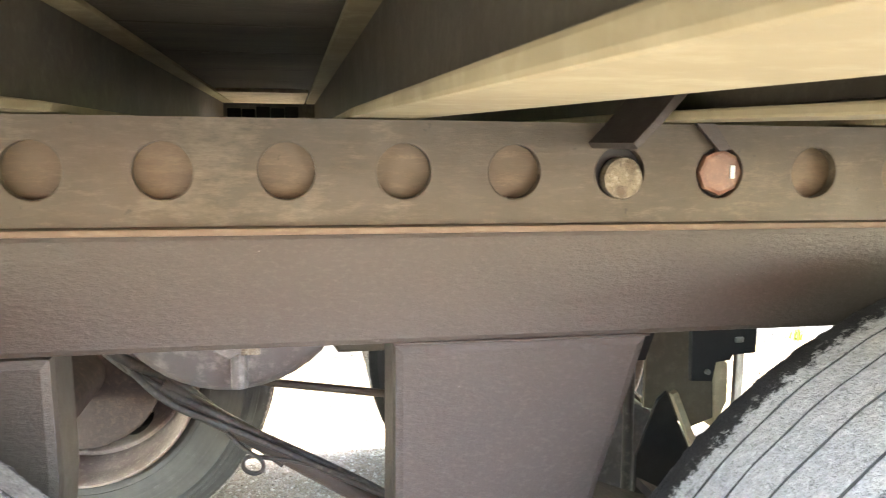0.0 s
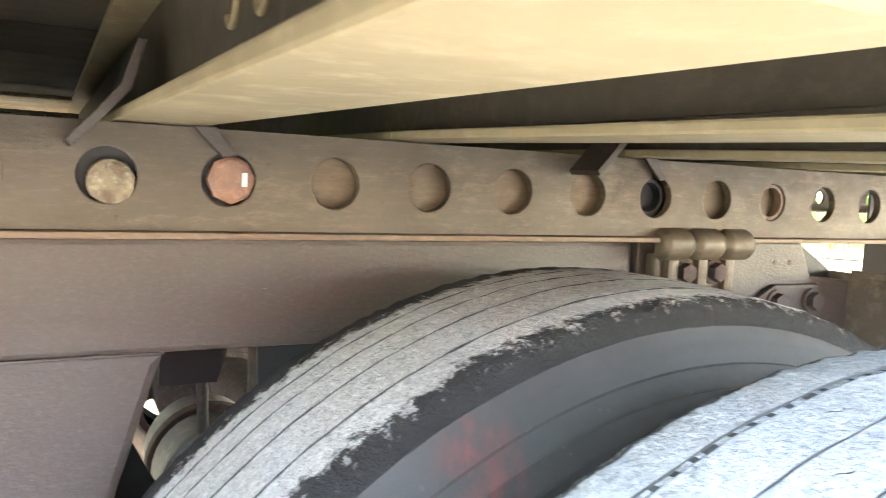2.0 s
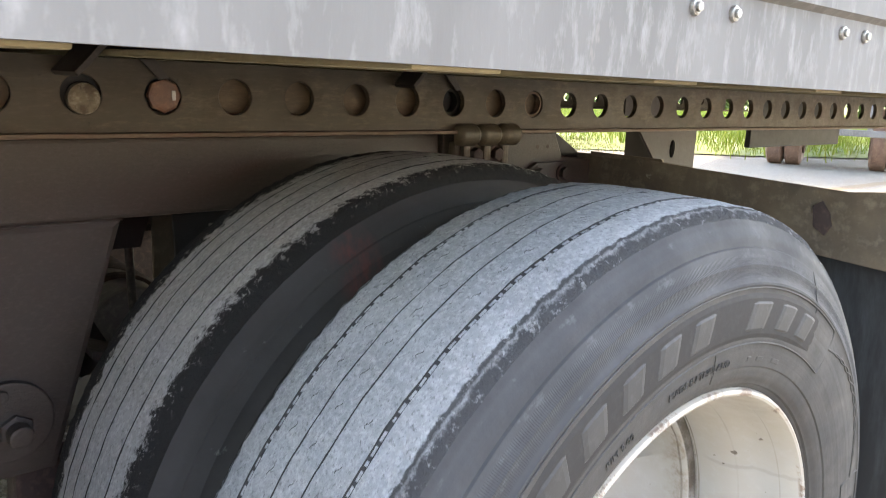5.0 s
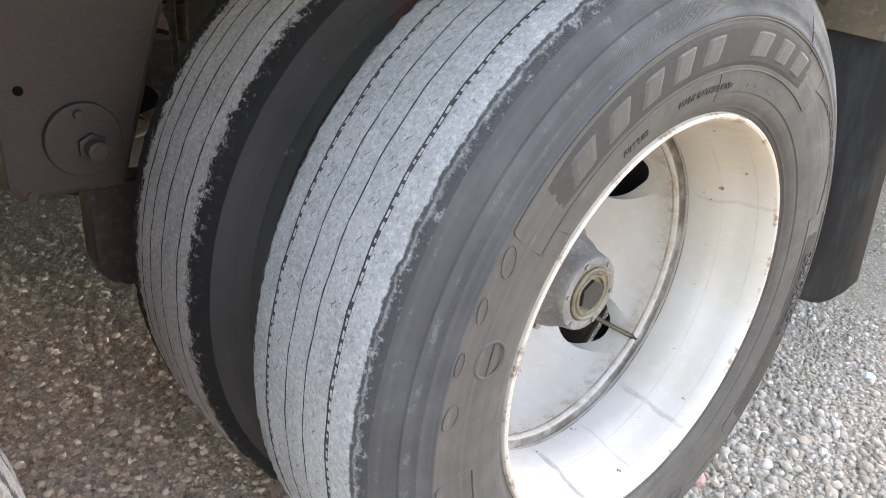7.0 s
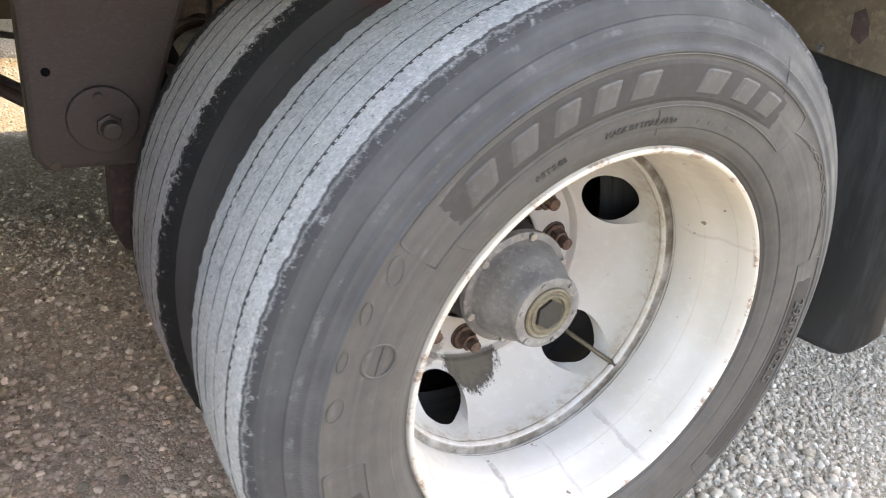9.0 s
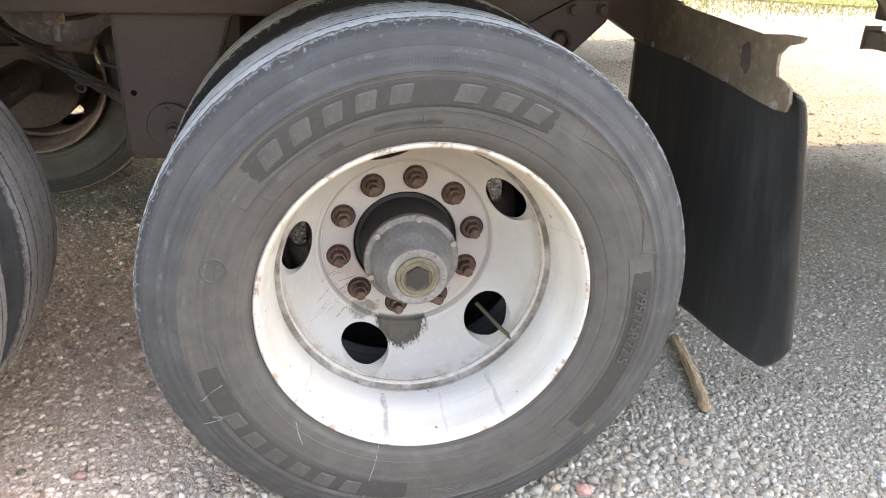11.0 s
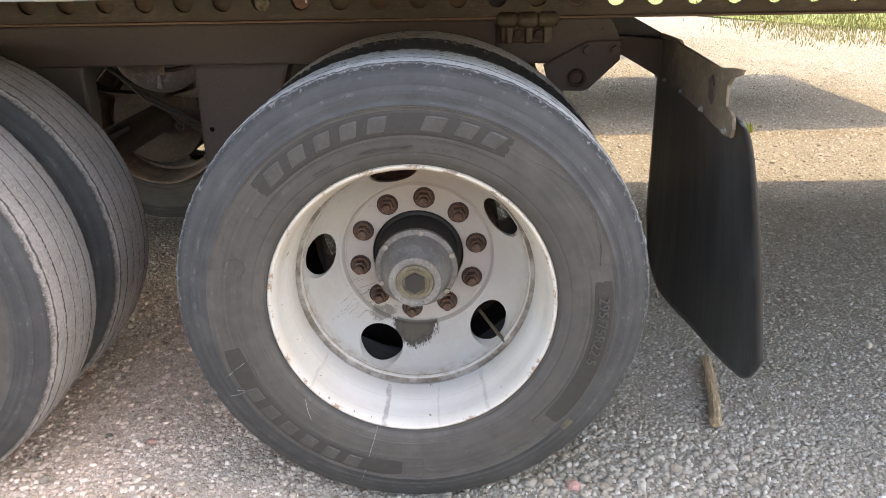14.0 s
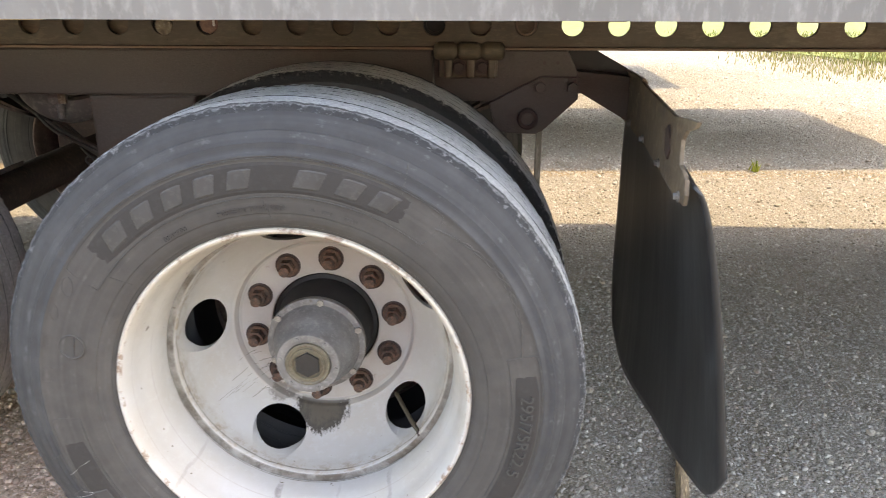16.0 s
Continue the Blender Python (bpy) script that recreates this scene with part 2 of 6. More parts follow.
def sidewall_material(name, dark, base, light, scuff):
    """Weathered rubber: rings left by the mould, blotches of dust, scuffs along the turn of the wheel."""
    g = Nodes(name)
    r = g.f('SQRT', g.f('ADD', g.f('POWER', g.x, 2.0), g.f('POWER', g.z, 2.0)))
    ring = g.n.new("ShaderNodeTexNoise")
    ring.noise_dimensions = '1D'
    ring.inputs["Scale"].default_value, ring.inputs["Detail"].default_value = 95.0, 6.0
    g.l.new(r, ring.inputs["W"])
    rings = ring.outputs["Fac"]
    c = g.mix(g.ramp(rings, 0.36, 0.64), dark, base)
    c = g.mix(g.ramp(g.noise(9, 6, 0.65), 0.48, 0.70, 0.0, 0.8), c, light)
    c = g.mix(g.ramp(g.f('ADD', g.noise(34, 7, 0.72), g.f('MULTIPLY', g.f('SUBTRACT', rings, 0.5), 0.5)), 0.62, 0.72, 0.0, 0.7), c, scuff)
    c = g.mix(g.ramp(g.noise(120, 5, 0.7), 0.60, 0.70, 0.0, 0.5), c, dark)
    turn = g.f('ARCTAN2', g.z, g.x)
    zone = g.f('MULTIPLY', g.ramp(r, 0.424, 0.426), g.ramp(r, 0.445, 0.447, 1.0, 0.0))
    hatch = g.f('MULTIPLY', g.f('SINE', g.f('MULTIPLY', turn, 1300.0)), g.f('MULTIPLY', zone, 0.30))
    relief = g.f('ADD', g.f('ADD', g.f('MULTIPLY', rings, 0.55), hatch), g.f('MULTIPLY', g.noise(160, 4), 0.45))
    return g.end(c, g.ramp(g.noise(20, 5), 0.3, 0.7, 0.62, 0.90), relief, 0.30, 0.003)


M_SIDEWALL = sidewall_material("weathered_sidewall_rubber", (0.033, 0.0338, 0.0360), (0.040, 0.0412, 0.0432), (0.056, 0.0573, 0.0597), (0.085, 0.0866, 0.0895))
M_SIDEWALL.node_tree.nodes["Principled BSDF"].inputs["Specular IOR Level"].default_value = 0.30
M_SIDEIN = sidewall_material("brownish_sidewall_rubber", (0.036, 0.034, 0.032), (0.043, 0.040, 0.038), (0.055, 0.052, 0.049), (0.072, 0.069, 0.065))


def inner_sidewall_material():
    """Dark rubber with a faint red smear."""
    g = Nodes("scuffed_inner_sidewall")
    c = g.mix(g.ramp(g.noise(6), 0.35, 0.65), (0.029, 0.027, 0.027), (0.042, 0.040, 0.040))
    c = g.mix(g.ramp(g.noise(40, 6, 0.7), 0.66, 0.72), c, (0.09, 0.088, 0.086))
    red = g.f('MULTIPLY', g.near(-0.205, 0.393, 0.035, 0.050, 0.9), g.ramp(g.noise(60, 5, 0.6, (1, 1, 0.5)), 0.40, 0.60))
    c = g.mix(g.f('MULTIPLY', red, 0.24), c, (0.22, 0.032, 0.024))
    g.b.inputs["Specular IOR Level"].default_value = 0.25
    return g.end(c, 0.85, g.noise(110, 5), 0.15, 0.003)


M_SIDE_RED = inner_sidewall_material()
M_TREAD = tread_material("dusty_worn_tread", (0.435, 0.448, 0.458), (0.345, 0.357, 0.368), (0.61, 0.62, 0.63), 0.040, 0.026, (0.046, 0.048, 0.052), 0.042, 0.45)
M_TREAD_IN = tread_material("worn_brownish_tread", (0.44, 0.425, 0.415), (0.35, 0.335, 0.325), (0.60, 0.585, 0.57), 0.050, 0.085, (0.017, 0.0165, 0.017), 0.0, 0.85, 0.022)
M_TREAD_FRONT = tread_material("muddy_worn_tread", (0.33, 0.295, 0.285), (0.25, 0.222, 0.215), (0.45, 0.415, 0.40), 0.034, 0.026, (0.055, 0.052, 0.05), 0.043)


def rim_material():
    """White paint with road film, grime in the disc joint, an oily patch below the hub, scratches and drips."""
    g = Nodes("dusty_white_rim_paint")
    r = g.f('SQRT', g.f('ADD', g.f('POWER', g.x, 2.0), g.f('POWER', g.z, 2.0)))
    c = g.mix(g.ramp(g.noise(7), 0.35, 0.68), (0.360, 0.335, 0.300), (0.388, 0.381, 0.371))
    c = g.mix(g.ramp(g.noise(60, 6, 0.7), 0.52, 0.75, 0.0, 0.6), c, (0.425, 0.420, 0.412))
    c = g.mix(g.ramp(g.noise(120, 4), 0.70, 0.74, 0.0, 0.8), c, (0.30, 0.25, 0.20))
    # upper barrel tinted warm: ground bounce light put into the paint
    c = g.mix(g.f('MULTIPLY', g.ramp(g.f('ADD', g.z, g.f('MULTIPLY', g.noise(6, 5), 0.2)), 0.10, 0.36, 0.0, 0.42), g.ramp(g.y, 0.14, 0.16, 1.0, 0.0)), c, (0.42, 0.345, 0.24))
    # joint of disc and barrel
    band = g.f('MULTIPLY', g.ramp(g.y, 0.1565, 0.159), g.ramp(g.y, 0.1635, 0.166, 1.0, 0.0))
    low = g.ramp(g.z, -0.22, 0.16, 0.55, 0.30)
    c = g.mix(g.f('MULTIPLY', band, g.f('MULTIPLY', low, g.ramp(g.noise(26, 6, 0.7), 0.42, 0.60, 0.20, 1.0))), c, (0.075, 0.062, 0.05))
    seam = g.f('MULTIPLY', g.ramp(g.y, 0.1612, 0.1622), g.ramp(g.y, 0.1640, 0.1652, 1.0, 0.0))
    c = g.mix(g.f('MULTIPLY', seam, g.ramp(g.noise(15, 7, 0.75), 0.40, 0.58, 0.25, 0.95)), c, (0.075, 0.060, 0.046))
    film = g.f('MULTIPLY', g.ramp(g.y, 0.164, 0.167), g.ramp(g.y, 0.180, 0.205, 1.0, 0.0))
    c = g.mix(g.f('MULTIPLY', film, g.ramp(g.noise(40, 7, 0.75), 0.48, 0.64, 0.15, 0.85)), c, (0.215, 0.165, 0.11))
    ring = g.f('MULTIPLY', g.ramp(r, 0.176, 0.181), g.ramp(r, 0.183, 0.188, 1.0, 0.0))
    c = g.mix(g.f('MULTIPLY', ring, g.ramp(g.noise(30), 0.35, 0.7, 0.1, 0.55)), c, (0.34, 0.29, 0.24))
    # oily patch
    deep = g.ramp(g.y, 0.20, 0.22)
    patch = g.f('ADD', g.near(-0.012, -0.186, 0.072, 0.048, 0.95), g.f('MULTIPLY', g.f('SUBTRACT', g.noise(55, 7, 0.75, (1.6, 1, 0.45)), 0.5), 1.5))
    oil = g.f('MULTIPLY', g.ramp(patch, 0.40, 0.58), g.f('MULTIPLY', deep, g.ramp(r, 0.172, 0.180, 0.0, 0.93)))
    c = g.mix(oil, c, g.mix(g.ramp(patch, 0.55, 0.95), (0.020, 0.015, 0.010), (0.055, 0.045, 0.030)))
    smear = g.f('ADD', g.near(-0.088, -0.150, 0.050, 0.026, 0.95), g.f('MULTIPLY', g.f('SUBTRACT', g.noise(75, 7, 0.75), 0.5), 1.8))
    c = g.mix(g.f('MULTIPLY', g.ramp(smear, 0.50, 0.80, 0.0, 0.75), deep), c, (0.10, 0.085, 0.07))
    # drips on the barrel
    for ang, w, k in ((-104, 0.007, 0.75), (-57, 0.005, 0.45), (-140, 0.004, 0.3), (24, 0.004, 0.25), (-80, 0.003, 0.3)):
        ca, sa = math.cos(radians(ang)), math.sin(radians(ang))
        off = g.f('ABSOLUTE', g.f('ADD', g.f('ADD', g.f('MULTIPLY', g.x, -sa), g.f('MULTIPLY', g.z, ca)), g.f('MULTIPLY', g.f('SUBTRACT', g.noise(22), 0.5), 0.02)))
        along = g.f('ADD', g.f('MULTIPLY', g.x, ca), g.f('MULTIPLY', g.z, sa))
        m = g.f('MULTIPLY', g.ramp(off, w * 0.5, w, 1.0, 0.0), g.f('MULTIPLY', g.ramp(along, 0.255, 0.26), g.ramp(g.noise(45), 0.40, 0.55, 0.2, k)))
        c = g.mix(g.f('MULTIPLY', m, g.ramp(g.y, 0.13, 0.15, 1.0, 0.0)), c, (0.17, 0.16, 0.15))
    # dust lines round the barrel and small chips
    for y0, w, k in ((0.0435, 0.0012, 0.35), (0.0965, 0.0016, 0.30), (0.1540, 0.0016, 0.9), (0.1740, 0.0022, 0.8)):
        ln = g.ramp(g.f('ABSOLUTE', g.f('SUBTRACT', g.y, y0)), w * 0.4, w, 1.0, 0.0)
        c = g.mix(g.f('MULTIPLY', ln, g.ramp(g.noise(18, 5), 0.40, 0.60, 0.1 + 0.2 * (k > 0.5), k)), c, (0.20, 0.18, 0.155) if k < 0.5 else (0.095, 0.072, 0.050))
    chips = g.f('MULTIPLY', g.ramp(g.noise(55, 3, 0.5), 0.715, 0.735), g.ramp(g.y, 0.18, 0.20, 1.0, 0.25))
    c = g.mix(chips, c, (0.12, 0.095, 0.075))
    # chipped flange lip
    lip = g.f('MULTIPLY', g.ramp(g.y, 0.019, 0.022, 1.0, 0.0), g.ramp(g.noise(30, 7, 0.75), 0.54, 0.60))
    c = g.mix(lip, c, (0.19, 0.135, 0.10))
    return g.end(c, g.f('MAXIMUM', g.ramp(g.noise(40), 0.3, 0.7, 0.34, 0.58), oil), g.noise(160, 4), 0.05, 0.003)


M_RIM = rim_material()


def rail_material(name, base, dust):
    """Rolled steel under old brown paint: fine streaks along the rail, soft dust patches, a rusty tint here and there."""
    g = Nodes(name)
    c = g.mix(g.ramp(g.noise(5, 5), 0.36, 0.64), tuple(v * 0.74 for v in base), base)
    c = g.mix(g.ramp(g.noise(3.1, 6), 0.48, 0.66, 0.0, 0.6), c, (base[0] * 1.25, base[1] * 0.98, base[2] * 0.90))
    streaks = g.noise(150, 6, 0.75, (0.22, 1, 1))
    c = g.mix(g.ramp(streaks, 0.50, 0.72, 0.0, 0.75), c, tuple(v * 1.45 for v in base))
    c = g.mix(g.ramp(streaks, 0.28, 0.44, 0.5, 0.0), c, tuple(v * 0.6 for v in base))
    patch = g.f('ADD', g.noise(13, 7, 0.72, (0.7, 1, 1)), g.f('MULTIPLY', g.f('SUBTRACT', streaks, 0.5), 0.5))
    c = g.mix(g.ramp(patch, 0.52, 0.74, 0.0, 0.85), c, dust)
    c = g.mix(g.ramp(g.noise(90, 3), 0.70, 0.73, 0.0, 0.6), c, tuple(v * 0.4 for v in base))
    return g.end(c, g.ramp(g.noise(60), 0.3, 0.7, 0.42, 0.66), streaks, 0.22, 0.002, 0.1)


M_RAIL = rail_material("dusty_rail_paint", (0.068, 0.053, 0.036), (0.128, 0.104, 0.070))
M_BACK = rail_material("rusty_tan_backing", (0.098, 0.068, 0.040), (0.150, 0.105, 0.062))


def red_dirt_and_fill(g):
    """Where reddish dust has settled between the axles; also used to brighten the shaded ground."""
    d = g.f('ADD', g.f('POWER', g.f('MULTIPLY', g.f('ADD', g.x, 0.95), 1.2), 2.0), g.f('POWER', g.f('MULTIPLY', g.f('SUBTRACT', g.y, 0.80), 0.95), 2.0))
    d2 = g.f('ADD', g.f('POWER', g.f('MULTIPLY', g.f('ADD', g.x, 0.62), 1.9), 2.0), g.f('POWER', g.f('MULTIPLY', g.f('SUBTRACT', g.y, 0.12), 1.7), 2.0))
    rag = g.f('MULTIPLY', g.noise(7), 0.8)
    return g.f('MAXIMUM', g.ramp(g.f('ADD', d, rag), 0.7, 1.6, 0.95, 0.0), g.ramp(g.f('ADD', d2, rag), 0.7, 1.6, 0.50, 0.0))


def gravel_material():
    """Warm grey fines packed with rounded pebbles, and a reddish dirt patch between the wheels, brightened against the
    shade.
    """
    g = Nodes("grey_limestone_gravel")
    fines = g.mix(g.ramp(g.noise(260, 5, 0.75), 0.35, 0.66), (0.155, 0.141, 0.118), (0.290, 0.267, 0.226))
    fines = g.mix(g.ramp(g.noise(2.2, 5), 0.35, 0.65), fines, g.mix(1.0, fines, (0.90, 0.86, 0.80), 'MULTIPLY'))
    h = g.f('MULTIPLY', g.noise(240, 4, 0.7), 0.25)
    c = fines
    for scale, cut, size in ((190.0, 0.15, 0.50), (105.0, 0.40, 0.46), (60.0, 0.70, 0.42)):
        v = g.voronoi(scale)
        sc = g.n.new("ShaderNodeSeparateColor")
        g.l.new(v.outputs["Color"], sc.inputs[0])
        on = g.f('GREATER_THAN', sc.outputs[0], cut)
        m = g.f('MULTIPLY', on, g.ramp(v.outputs["Distance"], size - 0.14, size, 0.9, 0.0))
        tone = g.mix(sc.outputs[1], (0.190, 0.177, 0.153), (0.360, 0.339, 0.300))
        tone = g.mix(g.ramp(sc.outputs[2], 0.90, 0.94), tone, (0.26, 0.205, 0.165))
        c = g.mix(m, c, tone)
        dome = g.f('MULTIPLY', g.f('MULTIPLY', on, g.ramp(v.outputs["Distance"], 0.0, size, 1.0, 0.0)), 85.0 / scale)
        h = g.f('MAXIMUM', h, dome)
    c = g.mix(g.ramp(g.noise(11, 8, 0.7), 0.50, 0.68, 0.0, 0.55), c, g.mix(1.0, c, (0.70, 0.66, 0.60), 'MULTIPLY'))
    line = g.f('ADD', g.f('ABSOLUTE', g.f('SUBTRACT', g.y, 3.70)), g.f('MULTIPLY', g.f('SUBTRACT', g.noise(5, 6, 0.7), 0.5), 0.16))
    c = g.mix(g.ramp(line, 0.05, 0.15, 0.75, 0.0), c, (0.20, 0.150, 0.098))
    dirt = red_dirt_and_fill(g)
    # red tint of the dirt, plus missing light under the trailer as colour
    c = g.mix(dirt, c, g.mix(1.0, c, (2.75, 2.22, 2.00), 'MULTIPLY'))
    return g.end(c, 0.92, h, 1.0, 0.010)


def random_material(name, stops, rough=0.85, bump=0.3, per_object=False):
    """A tone picked for each loose piece along a ramp."""
    m = bpy.data.materials.new(name)
    m.use_nodes = True
    n, l = m.node_tree.nodes, m.node_tree.links
    b = n["Principled BSDF"]
    if per_object:
        src = n.new("ShaderNodeObjectInfo").outputs["Random"]
    else:
        src = n.new("ShaderNodeNewGeometry").outputs["Random Per Island"]
    r = n.new("ShaderNodeValToRGB")
    r.color_ramp.elements[0].color, r.color_ramp.elements[1].color = (*stops[0], 1), (*stops[-1], 1)
    for i, c in enumerate(stops[1:-1]):
        el = r.color_ramp.elements.new((i + 1) / (len(stops) - 1))
        el.color = (*c, 1)
    l.new(src, r.inputs[0])
    co = n.new("ShaderNodeTexCoord")
    t = n.new("ShaderNodeTexNoise")
    t.inputs["Scale"].default_value, t.inputs["Detail"].default_value = 120, 5
    l.new(co.outputs["Object"], t.inputs["Vector"])
    mx = n.new("ShaderNodeMix")
    mx.data_type, mx.blend_type = 'RGBA', 'MULTIPLY'
    mx.inputs["Factor"].default_value = 0.5
    l.new(r.outputs[0], mx.inputs[6])
    l.new(t.outputs["Fac"], mx.inputs[7])
    l.new(mx.outputs[2], b.inputs["Base Color"])
    b.inputs["Roughness"].default_value = rough
    if bump:
        bp = n.new("ShaderNodeBump")
        bp.inputs["Strength"].default_value, bp.inputs["Distance"].default_value = bump, 0.003
        l.new(t.outputs["Fac"], bp.inputs["Height"])
        l.new(bp.outputs[0], b.inputs["Normal"])
    return m


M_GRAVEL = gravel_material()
M_GRAVEL.node_tree.nodes["Principled BSDF"].inputs["Specular IOR Level"].default_value = 0.08
def chips_material():
    """Loose chips, each of its own tone, dusted red and brightened against the shade where the dirt is."""
    g = Nodes("loose_stone_mix")
    stops = [(0.19, 0.171, 0.144), (0.324, 0.298, 0.257), (0.395, 0.371, 0.325), (0.267, 0.243, 0.203), (0.36, 0.336, 0.294), (0.33, 0.282, 0.23), (0.423, 0.401, 0.354), (0.544, 0.521, 0.469)]
    r = g.n.new("ShaderNodeValToRGB")
    r.color_ramp.elements[0].color, r.color_ramp.elements[1].color = (*stops[0], 1), (*stops[-1], 1)
    for i, s in enumerate(stops[1:-1]):
        el = r.color_ramp.elements.new((i + 1) / (len(stops) - 1))
        el.color = (*s, 1)
    g.l.new(g.n.new("ShaderNodeNewGeometry").outputs["Random Per Island"], r.inputs[0])
    grain = g.noise(120, 5)
    c = g.mix(0.5, r.outputs[0], grain, 'MULTIPLY')
    # chips get the same red and the same painted lift
    c = g.mix(red_dirt_and_fill(g), c, g.mix(1.0, c, (2.35, 1.95, 1.80), 'MULTIPLY'))
    return g.end(c, 0.85, grain, 0.3, 0.003)


M_STONES = chips_material()
M_STONES.node_tree.nodes["Principled BSDF"].inputs["Specular IOR Level"].default_value = 0.15
M_STONE = random_material("limestone_piece", [(0.2485, 0.2159, 0.1741), (0.3363, 0.2995, 0.2483), (0.4094, 0.3692, 0.3096), (0.3070, 0.2543, 0.2000), (0.4532, 0.4180, 0.3580)], 0.85, 0.5, True)
M_GRASS = random_material("green_grass", [(0.16, 0.24, 0.020), (0.22, 0.29, 0.028), (0.30, 0.32, 0.05), (0.18, 0.26, 0.022)], 0.9, 0)
M_HEDGE = random_material("hedge_leaves", [(0.05, 0.085, 0.014), (0.08, 0.12, 0.02), (0.10, 0.13, 0.03), (0.06, 0.095, 0.016)], 0.8, 0)
M_EDGEGRASS = random_material("yellowing_grass", [(0.16, 0.16, 0.030), (0.25, 0.21, 0.065), (0.12, 0.15, 0.020), (0.29, 0.245, 0.10)], 0.9, 0)
M_DRYGRASS = random_material("dry_grass", [(0.30, 0.25, 0.08), (0.25, 0.24, 0.07), (0.36, 0.30, 0.14), (0.22, 0.25, 0.05)], 0.7, 0)



# ---------------------------------------------------------------- mesh helpers
def part(name, bm, material, parent=None, label="", smooth=False):
    """Links a bmesh as one mesh object under a thing or part."""
    me = bpy.data.meshes.new(name)
    bm.normal_update()
    bm.to_mesh(me)
    bm.free()
    for x in (material if isinstance(material, (list, tuple)) else [material]):
        me.materials.append(x)
    if smooth:
        me.polygons.foreach_set("use_smooth", [True] * len(me.polygons))
    ob = new(name, me)
    ob.parent = parent
    if label:
        tagged(ob, label)
    return ob


def mesh_part(name, me, material, parent=None, label=""):
    for x in (material if isinstance(material, (list, tuple)) else [material]):
        me.materials.append(x)
    ob = new(name, me)
    ob.parent = parent
    if label:
        tagged(ob, label)
    return ob


def box_bm(x0, x1, y0, y1, z0, z1, bevel=0.002, bm=None):
    bm = bm or bmesh.new()
    vs = [bm.verts.new((x, y, z)) for x in (x0, x1) for y in (y0, y1) for z in (z0, z1)]
    fs = [bm.faces.new([vs[i] for i in q]) for q in ((0, 1, 3, 2), (4, 6, 7, 5), (0, 4, 5, 1), (2, 3, 7, 6), (0, 2, 6, 4), (1, 5, 7, 3))]
    if bevel:
        ed = list({e for f in fs for e in f.edges})
        bmesh.ops.bevel(bm, geom=ed, offset=bevel, segments=2, affect='EDGES', profile=0.6)
    return bm


def plate_bm(outline, axis, lo, hi, bevel=0.002, bm=None):
    """A flat plate: a 2D outline pushed from lo to hi along an axis (0 x, 1 y, 2 z)."""
    bm = bm or bmesh.new()

    def at(p, d):
        q = list(p)
        q.insert(axis, d)
        return q
    a = [bm.verts.new(at(p, lo)) for p in outline]
    b = [bm.verts.new(at(p, hi)) for p in outline]
    n = len(a)
    fs = [bm.faces.new(a), bm.faces.new(b[::-1])]
    for i in range(n):
        fs.append(bm.faces.new((a[i], b[i], b[(i + 1) % n], a[(i + 1) % n])))
    bmesh.ops.recalc_face_normals(bm, faces=fs)
    if bevel:
        ed = [e for f in fs[:2] for e in f.edges]
        bmesh.ops.bevel(bm, geom=list(set(ed)), offset=bevel, segments=2, affect='EDGES', profile=0.6)
    return bm


def lathe(name, profile, segs, slots=None, closed=False, wobble=None, smooth=True):
    """A mesh turned about the y axis from a profile of (y, r); slots: material slot of each band; wobble(i, ang) -> (dy, dr)."""
    P = len(profile)
    verts = np.zeros((segs, P, 3))
    for s in range(segs):
        a = 2 * math.pi * s / segs
        for i, (y, r) in enumerate(profile):
            dy, dr = wobble(i, a, s) if wobble else (0, 0)
            verts[s, i] = ((r + dr) * math.cos(a), y + dy, (r + dr) * math.sin(a))
    faces, mi = [], []
    for s in range(segs):
        t = (s + 1) % segs
        for i in range(P if closed else P - 1):
            j = (i + 1) % P
            faces.append((s * P + i, t * P + i, t * P + j, s * P + j))
            k = slots[i] if slots else 0
            mi.append((3 if (s + s // 40) % 3 == 0 or (s * 7919) % 17 == 0 else 1) if k > 9 else k)
    me = bpy.data.meshes.new(name)
    me.from_pydata(verts.reshape(-1, 3).tolist(), [], faces)
    me.polygons.foreach_set("material_index", mi)
    me.polygons.foreach_set("use_smooth", [smooth] * len(faces))
    me.update()
    me.set_sharp_from_angle(angle=radians(38))
    return me


def rod_bm(p, q, r, segs=16, bm=None, r2=None, bevel=0.0):
    bm = bm or bmesh.new()
    p, q = Vector(p), Vector(q)
    d = q - p
    m = Matrix.Translation((p + q) / 2) @ d.to_track_quat('Z', 'Y').to_matrix().to_4x4()
    g = bmesh.ops.create_cone(bm, cap_ends=True, segments=segs, radius1=r, radius2=r if r2 is None else r2, depth=d.length, matrix=m)
    if bevel:
        ed = [e for v in g["verts"] for e in v.link_edges if all(len(f.verts) != 4 for f in e.link_faces[:1]) or any(len(f.verts) > 4 for f in e.link_faces)]
        bmesh.ops.bevel(bm, geom=list(set(ed)), offset=bevel, segments=2, affect='EDGES', profile=0.6)
    return bm


